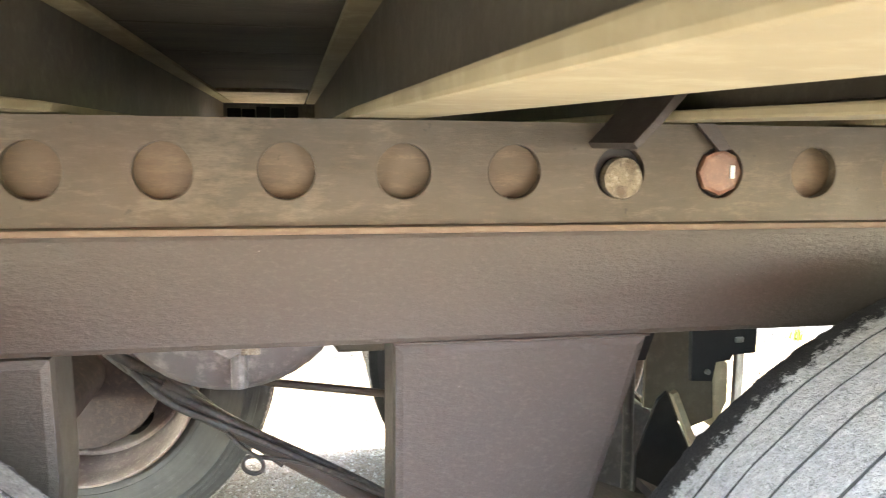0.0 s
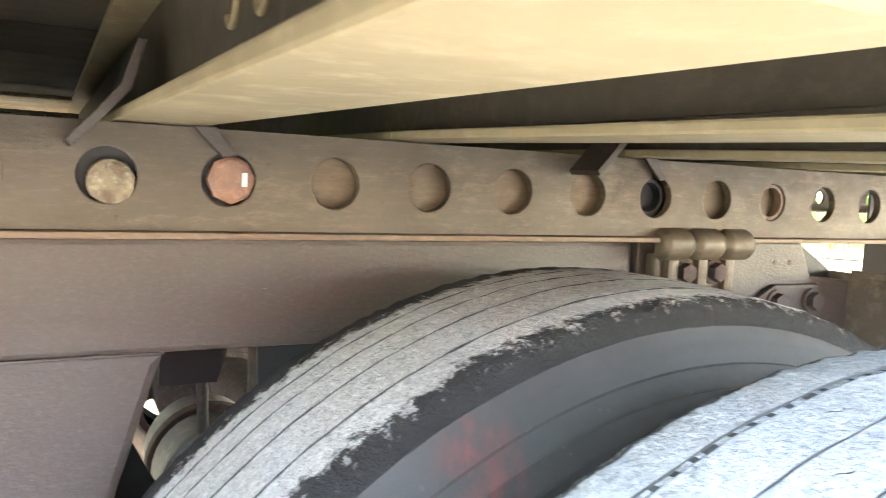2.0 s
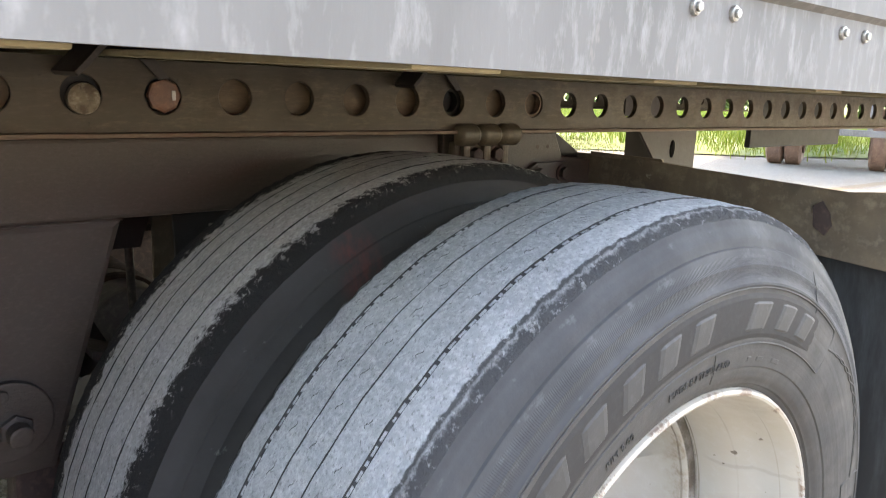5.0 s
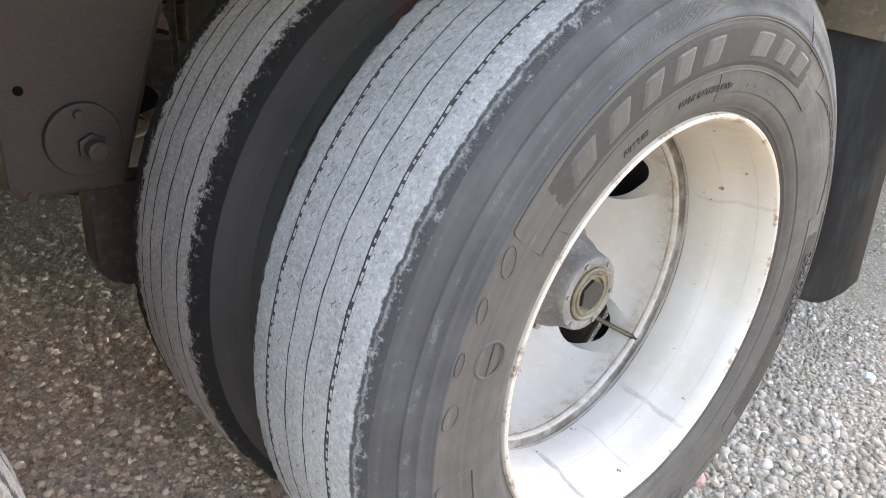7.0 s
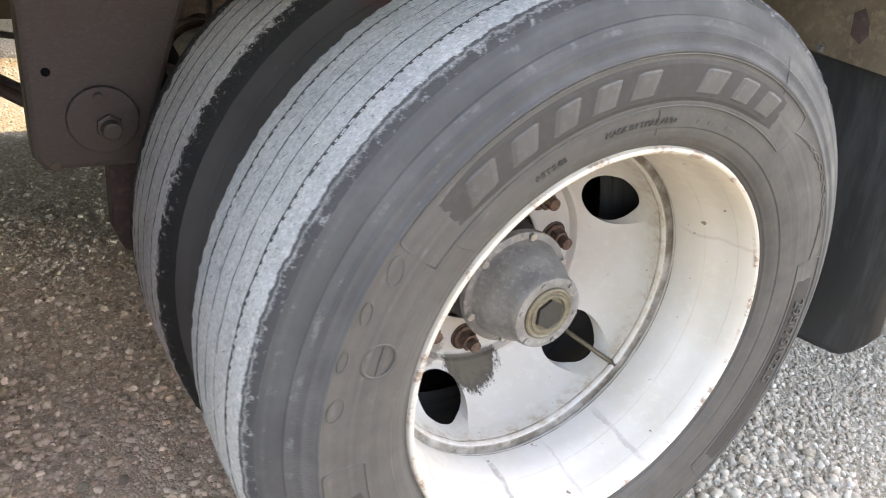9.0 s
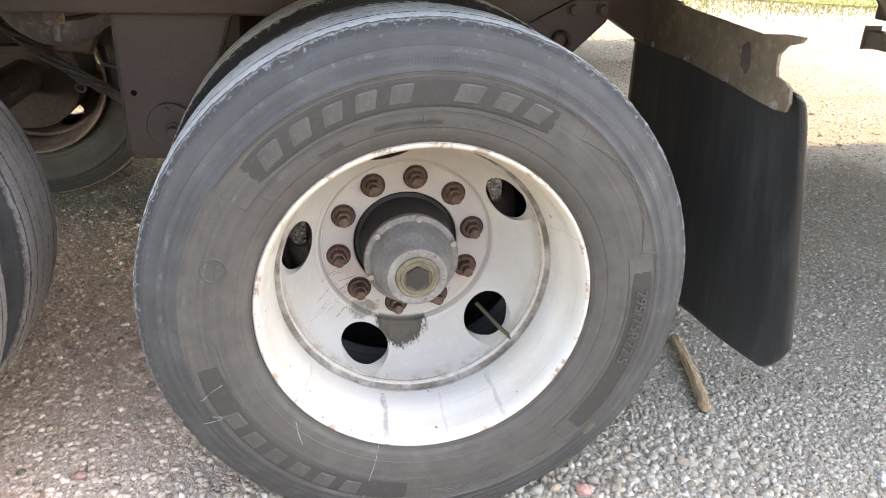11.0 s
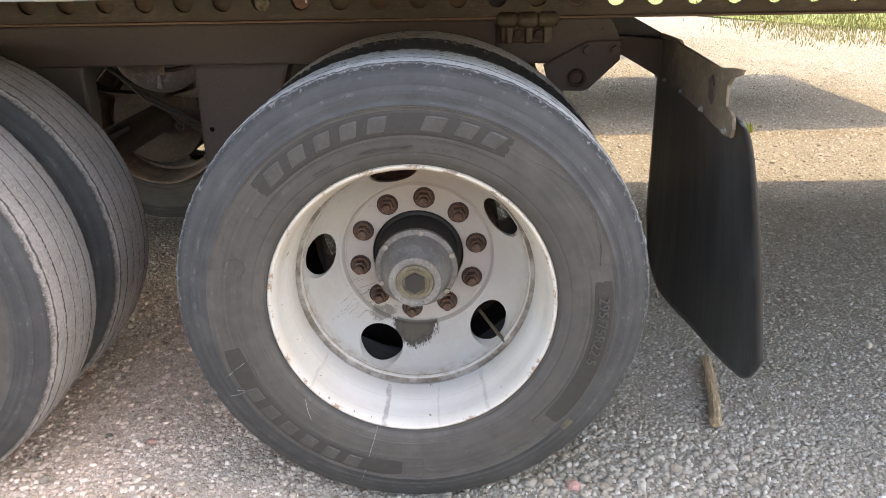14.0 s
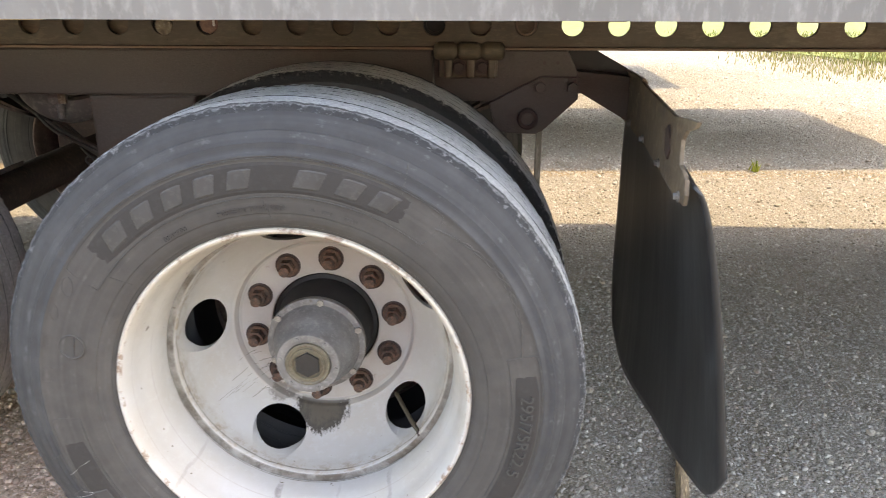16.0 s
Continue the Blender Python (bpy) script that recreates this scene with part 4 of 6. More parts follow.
# side rail and box body
def side(y_out, s):
    prof = [(0, 0.0), (0.012, 0.0), (0.013, 0.003), (0.020, 0.016), (0.024, 0.022), (0.024, 0.16), (0.012, 0.16),
            (0.012, 0.165), (0.0, 0.165), (0.0, 0.105), (-0.008, 0.100), (-0.008, 0.075), (0.0, 0.070)]
    bm = plate_bm([(y_out + s * p, SIDE_Z + q) for p, q in prof], 0, T0, T1, 0.0)
    part("side_rail", bm, M_SIDE, trailer, "scuffed white aluminium bottom side rail")
    ys = sorted((y_out + s * 0.002, y_out + s * 0.022))
    part("side_wall", box_bm(T0, T1, ys[0], ys[1], SIDE_Z + 0.1655, 4.05, 0.004), M_WALL, trailer)


side(SIDE_Y, 1)
for x in (-0.700, -0.640, -0.410, -0.350, -0.145, -0.087, 0.123, 0.177, 0.450, 0.505):
    bm = rod_bm((x, SIDE_Y + 0.004, 1.156), (x, SIDE_Y - 0.0035, 1.156), 0.0068, 16, bevel=0.002)
    rod_bm((x, SIDE_Y - 0.003, 1.156), (x, SIDE_Y - 0.0062, 1.156), 0.0040, 12, bm, bevel=0.001)
    part("rivet", bm, M_BOLT, trailer, "dull round rivet head")
side(FAR - SIDE_Y, -1)
part("roof", box_bm(T0, T1, SIDE_Y + 0.02, FAR - SIDE_Y - 0.02, 4.02, 4.05, 0.003), M_WALL, trailer)
part("rear_wall", box_bm(T1, T1 + 0.04, SIDE_Y, FAR - SIDE_Y, SIDE_Z, 4.05, 0.004), M_WALL, trailer)
part("front_wall", box_bm(T0 - 0.04, T0, SIDE_Y, FAR - SIDE_Y, SIDE_Z, 4.05, 0.004), M_WALL, trailer)

# ---------------------------------------------------------------- sub-frame
def sub_frame(y, s, near):
    """Beam, hangers and fittings of one side; s = 1 for the near side, -1 for the mirrored far side."""
    def yy(a, b):
        return sorted((y + s * a, y + s * b))
    bm = box_bm(-2.2, 0.20, *yy(0, 0.085), 0.895, 1.0025, 0.006)
    part("side_beam", bm, M_FRAME, trailer, "dark brown painted box beam with chipped spots")
    # centre hanger: box with a rounded front edge and a slanted rear edge
    out = [(-0.612, 0.8945), (-0.612, 0.585), (-0.598, 0.563), (-0.452, 0.563), (-0.352, 0.8945)]
    part("hanger", plate_bm(out, 1, *yy(0.0015, 0.085), 0.009), M_FRAME, trailer, "dark brown centre spring hanger box")
    out = [(-1.16, 0.8945), (-1.13, 0.62), (-0.96, 0.60), (-0.922, 0.66), (-0.912, 0.78), (-0.914, 0.8945)]
    part("hanger", plate_bm(out, 1, *yy(0.004, 0.075), 0.010), M_FRAME, trailer, "brown front spring hanger plate")
    # end plate behind the hold-down clip and the rear hanger with its pin eye
    out = [(0.205, 1.0025), (0.205, 0.889), (0.36, 0.887), (0.46, 0.887), (0.530, 0.90), (0.530, 0.955), (0.505, 1.0025)]
    part("end_plate", plate_bm(out, 1, *yy(-0.004, 0.02), 0.003), M_FRAME, trailer)
    bm = plate_bm([(0.330, 0.885), (0.345, 0.828), (0.375, 0.816), (0.440, 0.815), (0.455, 0.822), (0.532, 0.895), (0.534, 0.945), (0.445, 0.945)], 1, *yy(-0.016, -0.005), 0.003)
    hang = part("rear_hanger", bm, M_FRAME, trailer, "brown rear hanger plate with a pin eye")
    ang = [2 * math.pi * i / 28 for i in range(28)]
    c = (0.419, 0.851)
    me = lathe("eye_bush", [(0, 0.024), (-0.012, 0.024), (-0.014, 0.021), (-0.012, 0.015), (0.03, 0.015), (0.03, 0.024)], 28, closed=True)
    ob = mesh_part("eye_bush", me, M_DRUM, hang, "dark open pin bush")
    ob.location = (c[0], y - s * 0.016, c[1])
    ob.scale = (1, s, 1)
    for bx, bz in ((0.445, 0.922), (0.518, 0.922)):
        bm = rod_bm((bx, y - s * 0.016, bz), (bx, y - s * 0.030, bz), 0.013, 6, bevel=0.0015)
        rod_bm((bx, y - s * 0.015, bz), (bx, y - s * 0.020, bz), 0.017, 20, bm)
        part("bolt", bm, M_FRAME, hang)
    if not near:
        return
    # two dark discs in place of the shade in the bolt holes
    for bx in (0.454, 0.484):
        part("bolt_hole", rod_bm((bx, y - 0.0045, 0.975), (bx, y + 0.01, 0.975), 0.004, 12), M_DRUM, trailer)
    # hold-down clip: a plate with three rolled knuckles that grip the rail lip
    bm = bmesh.new()
    nx = 73
    x0, x1 = 0.205, 0.362
    rows = []
    for i in range(nx):
        u = i / (nx - 1)
        x = x0 + (x1 - x0) * u
        k = min(1.0, 1.9 * abs(math.sin(u * math.pi * 3))) ** 0.6
        row = []
        for j in range(13):
            a = math.pi * (j / 12) * 1.05 - 0.15
            r = 0.0120 + 0.0080 * k
            row.append(bm.verts.new((x, RAIL_Y - 0.006 - r * math.sin(a), 1.003 + r * math.cos(a))))
        rows.append(row)
    for i in range(nx - 1):
        for j in range(12):
            bm.faces.new((rows[i][j], rows[i + 1][j], rows[i + 1][j + 1], rows[i][j + 1]))
    bm.faces.new(rows[0])
    bm.faces.new(rows[-1][::-1])
    clip = part("hold_down_clip", bm, M_RAIL, trailer, "dusty cast hold-down clip with three rolled knuckles", True)
    bm = bmesh.new()
    box_bm(0.216, 0.348, BEAM_Y - 0.024, BEAM_Y - 0.0045, 0.943, 0.990, 0.006, bm)
    for bx in (0.2375, 0.2875, 0.334):
        box_bm(bx - 0.009, bx + 0.009, BEAM_Y - 0.035, BEAM_Y - 0.02, 0.942, 0.990, 0.006, bm)
    part("clip_plate", bm, M_RAIL, clip)
    for bx in (0.261, 0.314):
        bm = rod_bm((bx, BEAM_Y - 0.024, 0.967), (bx, BEAM_Y - 0.039, 0.967), 0.0125, 6, bevel=0.0015)
        rod_bm((bx, BEAM_Y - 0.02, 0.967), (bx, BEAM_Y - 0.0275, 0.967), 0.0165, 20, bm)
        part("bolt", bm, M_DRUM, clip)
    # pivot washer and bolt on the centre hanger
    bm = rod_bm((-0.507, y + 0.004, 0.645), (-0.507, y - 0.010, 0.645), 0.054, 40, bevel=0.003)
    pl = part("pivot_washer", bm, M_FRAME, trailer, "round brown pivot washer with an off-centre bolt")
    bm = rod_bm((-0.500, y - 0.010, 0.636), (-0.500, y - 0.020, 0.636), 0.0215, 6, bevel=0.005)
    rod_bm((-0.500, y - 0.022, 0.636), (-0.500, y - 0.045, 0.636), 0.0150, 20, bm, bevel=0.004)
    part("pivot_bolt", bm, M_FRAME, pl)
    part("grease_stop", rod_bm((-0.513, y - 0.009, 0.684), (-0.513, y - 0.018, 0.684), 0.007, 14, bevel=0.001), M_FRAME, pl)
    # no bore is cut here: a black disc carries the hole's shade
    part("vent_hole", rod_bm((-0.581, y + 0.0008, 0.721), (-0.581, y + 0.012, 0.721), 0.0068, 18), M_HOLE, trailer, "black disc standing for the shade inside a drilled hole")
    part("plug", rod_bm((-0.583, y - 0.002, 0.571), (-0.583, y + 0.012, 0.571), 0.0075, 18, bevel=0.001), M_RAIL, trailer, "dusty round plug")
    # weld beads
    tube("weld_bead", [(-0.352 + 0.0, y + 0.002, 0.8945), (-0.40, y - 0.001, 0.8955), (-0.47, y - 0.0012, 0.8945), (-0.53, y - 0.001, 0.8955), (-0.612, y + 0.002, 0.8945)], 0.0018, M_FRAME, trailer)


sub_frame(BEAM_Y, 1, True)
sub_frame(FAR - BEAM_Y, -1, False)
part("frame_crossbar", box_bm(-0.56, -0.48, BEAM_Y + 0.086, FAR - BEAM_Y - 0.086, 0.90, 1.0, 0.006), M_FRAME, trailer)
part("frame_crossbar", box_bm(0.30, 0.38, BEAM_Y + 0.03, FAR - BEAM_Y - 0.03, 0.91, 1.0, 0.006), M_FRAME, trailer)

# locking pin and rusty bolt in two of the rail holes
def hole_x(k):
    return HOLE_X0 + PITCH * (k - 4)


# black discs stand for the dark gap round pin and bolt
for k in (4, 5):
    part("pin_socket", rod_bm((hole_x(k), RAIL_Y + 0.0125, HOLE_Z), (hole_x(k), RAIL_Y + 0.0160, HOLE_Z), 0.030, 28), M_BLACK, trailer, "black disc drawn as the dark recess behind the hole")
bm = rod_bm((hole_x(4) + 0.003, RAIL_Y - 0.003, HOLE_Z - 0.0055), (hole_x(4) + 0.003, RAIL_Y + 0.0120, HOLE_Z - 0.0055), 0.0200, 28, bevel=0.005)
part("locking_pin", bm, M_PIN, trailer, "worn bright steel locking pin")
bm = rod_bm((hole_x(5) + 0.003, RAIL_Y + 0.002, HOLE_Z), (hole_x(5) + 0.003, RAIL_Y + 0.0120, HOLE_Z), 0.0228, 8, bevel=0.004)
rf = part("rusty_bolt", bm, M_ORANGE, trailer, "round rusty orange bolt end in a rail hole")
# white inset stands for the highlight on one facet
part("facet_glint", box_bm(hole_x(5) + 0.012, hole_x(5) + 0.017, RAIL_Y + 0.0004, RAIL_Y + 0.004, HOLE_Z - 0.006, HOLE_Z + 0.007, 0.001), M_WALL, rf, "white patch painted as the highlight on the bolt facet")
# black sleeve, so the open socket's darkness is in its colour
me = lathe("pin_tube", [(0, 0.0215), (0, 0.018), (0.05, 0.018), (0.05, 0.0215)], 28, closed=True)
ob = mesh_part("pin_tube", me, M_BLACK, trailer, "dark open pin socket")
ob.location = (hole_x(10), RAIL_Y + 0.012, HOLE_Z)
ob.scale = (1, 0.26, 1)

me = lathe("pin_tube", [(0, 0.0235), (0, 0.0195), (0.012, 0.0195), (0.012, 0.0235)], 28, closed=True)
ob = mesh_part("pin_tube", me, M_LIP, trailer, "rusty tan sleeve in a rail hole")
ob.location = (hole_x(12), RAIL_Y + 0.002, HOLE_Z)

# ---------------------------------------------------------------- wheels
TYRE_SEGS = 720


def tyre_profile(R, grooves, gd=0.006):
    """Half outline of a tyre from the outer bead over the tread to the inner bead: (y, r), slots of the bands."""
    side = [(0.030, 0.291), (0.024, 0.297), (0.020, 0.3015), (0.0185, 0.305), (0.0155, 0.3065), (0.0145, 0.310), (0.0115, 0.3125), (0.0100, 0.318),
            (0.0080, 0.324), (0.0078, 0.3265), (0.0060, 0.328), (0.0040, 0.340), (0.0015, 0.356), (0.0004, 0.372), (0.0, 0.388), (0.0004, 0.4020), (0.0012, 0.4155),
            (0.0002, 0.4170), (0.0006, 0.4195), (0.0028, 0.4212), (0.0065, 0.431), (0.0060, 0.4335), (0.0064, 0.4365), (0.0088, 0.4385),
            (0.0125, 0.4495), (0.0140, 0.4525), (0.0165, 0.4535), (0.0190, 0.4600), (0.0205, 0.4650), (0.0235, 0.4675), (0.0262, 0.4730), (0.0300, 0.4790)]
    shoulder = [(0.0330, 0.4835 - (0.495 - R)), (0.0370, 0.4885 - (0.495 - R)), (0.0420, 0.4915 - (0.495 - R))]
    w = 0.276
    crown = []
    y0, y1 = 0.047, w - 0.047

    def rc(y):
        return R - 0.0035 * ((y - w / 2) / (w / 2)) ** 2 * 1.6
    marks = sorted(grooves)
    ys = [(y0, 0)]
    for gy, gw in marks:
        if gw > 0.0018:     # a chain of worn links between two dark slits
            ys += [(gy - gw, 0), (gy - gw * 0.93, 2), (gy - gw * 0.55, 2), (gy - gw * 0.50, 3), (gy + gw * 0.50, 3), (gy + gw * 0.55, 2), (gy + gw * 0.93, 2), (gy + gw, 0)]
        else:
            ys += [(gy - gw, 0), (gy - gw * 0.85, 1), (gy + gw * 0.85, 1), (gy + gw, 0)]
    ys += [(y1, 0)]
    pts, slots = list(side), [4 if q[1] < 0.4165 else 0 for q in side]
    for p in shoulder:
        pts.append(p)
        slots.append(2)
    slots[len(side) - 1] = 2
    slots[-1] = 2
    prev = None
    for i, (y, g) in enumerate(ys):
        pts.append((y, rc(y) - (0 if not g else gd if g == 1 else gd * 0.75 if g == 2 else gd * 0.12)))
        nxt = ys[i + 1][1] if i + 1 < len(ys) else 0
        slots.append(10 if g == 3 and nxt == 3 else 3 if (g or nxt) else 1)
    slots[-1] = 2
    for p in reversed(shoulder):
        pts.append((w - p[0], p[1]))
        slots.append(2)
    for p in reversed(side):
        pts.append((w - p[0], p[1]))
        slots.append(4 if p[1] < 0.4165 else 0)
    return pts, slots


def make_tyre_mesh(name, R, grooves, zig, seed):
    pts, slots = tyre_profile(R, [(g[0], g[1]) for g in grooves])

    def wob(i, a, s):
        dy = dr = 0.0
        if slots[i] == 3 or slots[i - 1] == 3:
            dy = 0.0005 * math.sin(a * 40 + seed)
        if 30 < i < len(pts) - 30:
            dr += 0.0007 * noise.noise((math.cos(a) * 30, math.sin(a) * 30, i * 0.7 + seed))
        if i in (33, 34, 35, len(pts) - 34, len(pts) - 35, len(pts) - 36):
            dr += 0.0022 * noise.noise((math.cos(a) * 45, math.sin(a) * 45, i + seed)) - 0.001
            dy += 0.0025 * noise.noise((math.cos(a) * 38, math.sin(a) * 38, i * 2 + seed))
        return dy, dr
    return lathe(name, pts, TYRE_SEGS, slots, wobble=wob)


OUT_GROOVES = [(0.080, 0.0031, 'chain'), (0.123, 0.0009, 'line'), (0.158, 0.0009, 'line'), (0.198, 0.0031, 'chain')]
IN_GROOVES = [(0.077, 0.0014, 'line'), (0.121, 0.0013, 'line'), (0.156, 0.0013, 'line'), (0.185, 0.0014, 'line')]
ME_TYRE_OUT = make_tyre_mesh("tyre", 0.495, OUT_GROOVES, True, 1.0)
ME_TYRE_IN = make_tyre_mesh("tyre", 0.502, IN_GROOVES, False, 7.0)
ME_TYRE_FRONT = make_tyre_mesh("tyre", 0.493, [(0.078, 0.0026, 'chain'), (0.118, 0.0010, 'line'), (0.156, 0.0010, 'line'), (0.198, 0.0026, 'chain')], False, 4.0)
for m_, t_, s_, i_ in ((ME_TYRE_OUT, M_TREAD, M_SIDEWALL, M_SIDEIN), (ME_TYRE_IN, M_TREAD_IN, M_SIDE_RED, M_SIDE_RED), (ME_TYRE_FRONT, M_TREAD_FRONT, M_SIDEWALL, M_SIDEIN)):
    for x_ in (s_, t_, t_, M_GROOVE, i_):
        m_.materials.append(x_)

RIM_PROFILE = [(0.030, 0.2995), (0.0215, 0.2995), (0.0170, 0.2975), (0.0155, 0.2945), (0.0170, 0.2915), (0.0215, 0.2890), (0.030, 0.2860), (0.042, 0.2835), (0.062, 0.2815),
               (0.080, 0.2780), (0.096, 0.2715), (0.118, 0.2670), (0.150, 0.2658), (0.1565, 0.2660), (0.1580, 0.2690), (0.1620, 0.2695), (0.1632, 0.2575), (0.1660, 0.2552), (0.1705, 0.2535), (0.190, 0.2505),
               (0.208, 0.2475), (0.228, 0.2410), (0.248, 0.2310), (0.266, 0.2180), (0.281, 0.2040), (0.291, 0.1930), (0.2965, 0.1870), (0.2985, 0.1830), (0.3030, 0.1800),
               (0.3120, 0.1770), (0.3150, 0.1720), (0.3155, 0.1400), (0.3155, 0.1120), (0.3175, 0.1090), (0.3270, 0.1090), (0.3270, 0.1400), (0.3265, 0.1800), (0.3120, 0.1920),
               (0.300, 0.2000), (0.288, 0.2120), (0.272, 0.2260), (0.256, 0.2390), (0.238, 0.2490), (0.214, 0.2560), (0.205, 0.2650), (0.200, 0.2720), (0.120, 0.2760), (0.104, 0.2800),
               (0.088, 0.2860), (0.062, 0.2890), (0.040, 0.2910), (0.034, 0.2950)]


def fine_profile(points, spans, cuts=4):
    """The profile with its spans divided along a smooth curve."""
    out = []
    for i, p in enumerate(points):
        out.append(p)
        if any(a <= i < b for a, b in spans):
            p0, p2, p3 = points[i - 1], points[i + 1], points[(i + 2) % len(points)]
            for k in range(1, cuts):
                t = k / cuts
                out.append(tuple(0.5 * (2 * p[c] + (p2[c] - p0[c]) * t + (2 * p0[c] - 5 * p[c] + 4 * p2[c] - p3[c]) * t * t + (3 * p[c] - p0[c] - 3 * p2[c] + p3[c]) * t ** 3) for c in (0, 1)))
    return out


def rim_with_holes(angles):
    me = lathe("rim_blank", fine_profile(RIM_PROFILE, ((18, 26), (37, 43))), 240, closed=True)
    blank = new("rim_blank", me)
    bm = bmesh.new()
    for d in angles:
        a = radians(d)
        c = Vector((math.cos(a) * 0.2245, 0.25, math.sin(a) * 0.2245))
        rad, tan = Vector((math.cos(a), 0, math.sin(a))), Vector((-math.sin(a), 0, math.cos(a)))
        m = Matrix((tan * 0.0540, rad * 0.0300, Vector((0, 1, 0)) * 0.2)).transposed().to_4x4()
        m.translation = c
        bmesh.ops.create_cone(bm, cap_ends=True, segments=40, radius1=1, radius2=1, depth=1, matrix=m)
    bmesh.ops.recalc_face_normals(bm, faces=bm.faces[:])
    cme = bpy.data.meshes.new("cut")
    bm.to_mesh(cme)
    bm.free()
    cut = new("cut", cme)
    bo = blank.modifiers.new("holes", 'BOOLEAN')
    bo.operation, bo.object, bo.solver = 'DIFFERENCE', cut, 'EXACT'
    out = bpy.data.meshes.new_from_object(blank.evaluated_get(bpy.context.evaluated_depsgraph_get()))
    out.name = "wheel"
    out.set_sharp_from_angle(angle=radians(28))
    bpy.data.objects.remove(blank)
    bpy.data.objects.remove(cut)
    return out


HAND = [174 + 72 * k for k in range(5)]
ME_RIM = rim_with_holes(HAND)
ME_RIM.materials.clear()
ME_RIM.materials.append(M_RIM)
ME_RIM_IN = ME_RIM.copy()
ME_RIM_IN.transform(Matrix.Translation((0, 0.645, 0)) @ Matrix.Diagonal((1, -1, 1, 1)))
ME_RIM_IN.flip_normals()
ME_RIM_IN.materials.clear()
ME_RIM_IN.materials.append(M_DIRTY_SHADED_RIM)


def nut_mesh():
    bm = rod_bm((0, 0.0, 0), (0, -0.024, 0), 0.0165, 6, bevel=0.0015)
    rod_bm((0, 0.001, 0), (0, -0.006, 0), 0.0215, 24, bm, bevel=0.001)
    rod_bm((0, -0.022, 0), (0, -0.040, 0), 0.0105, 16, bm, bevel=0.0015)
    me = bpy.data.meshes.new("lug_nut")
    bm.to_mesh(me)
    bm.free()
    me.materials.append(M_RUST)
    return me


ME_NUT = nut_mesh()
bm_ = rod_bm((0, 0.0, 0), (0, -0.0015, 0), 0.0255, 28)
ME_SEAT = bpy.data.meshes.new("nut_seat")
bm_.to_mesh(ME_SEAT)
bm_.free()
ME_SEAT.materials.append(M_DRUM)


def arc_plate(r0, r1, a0, a1, y0, y1, steps, taper=0.0):
    """A raised patch on the sidewall between two radii and two angles (degrees)."""
    bm = bmesh.new()
    rows = []
    for i in range(steps + 1):
        u = i / steps
        row = []
        for j in range(7):
            v = j / 6
            a = radians(a0 + (a1 - a0) * u + taper * (v - 0.5))
            r = r0 + (r1 - r0) * v
            edge = min(1.0, 6 * min(u, 1 - u, 1.0)) if 0 < u < 1 else 0.0
            edge = min(edge, 1.0 if 0 < j < 6 else 0.0)
            y = side_y(r) + 0.0012 - (0.0012 + y1) * edge
            row.append(bm.verts.new((r * math.cos(a), y, r * math.sin(a))))
        rows.append(row)
    for i in range(steps):
        for j in range(6):
            bm.faces.new((rows[i][j], rows[i + 1][j], rows[i + 1][j + 1], rows[i][j + 1]))
    return bm


SIDE_TAB = sorted((r, y) for y, r in tyre_profile(0.495, [])[0][:35])


def side_y(r):
    return float(np.interp(r, [q[0] for q in SIDE_TAB], [q[1] for q in SIDE_TAB]))


def wrap_text(body, size, r, mid, depth=0.0008, spread=1.0):
    """Words bent round the sidewall, read clockwise, tops outward."""
    me = text_mesh(body, size, depth / 2)
    for v in me.vertices:
        x, y, z = v.co
        rr = r + y
        a = radians(mid) - x * spread / r
        v.co = (rr * math.cos(a), side_y(rr) - 0.0004 - (z + depth / 2), rr * math.sin(a))
    return me


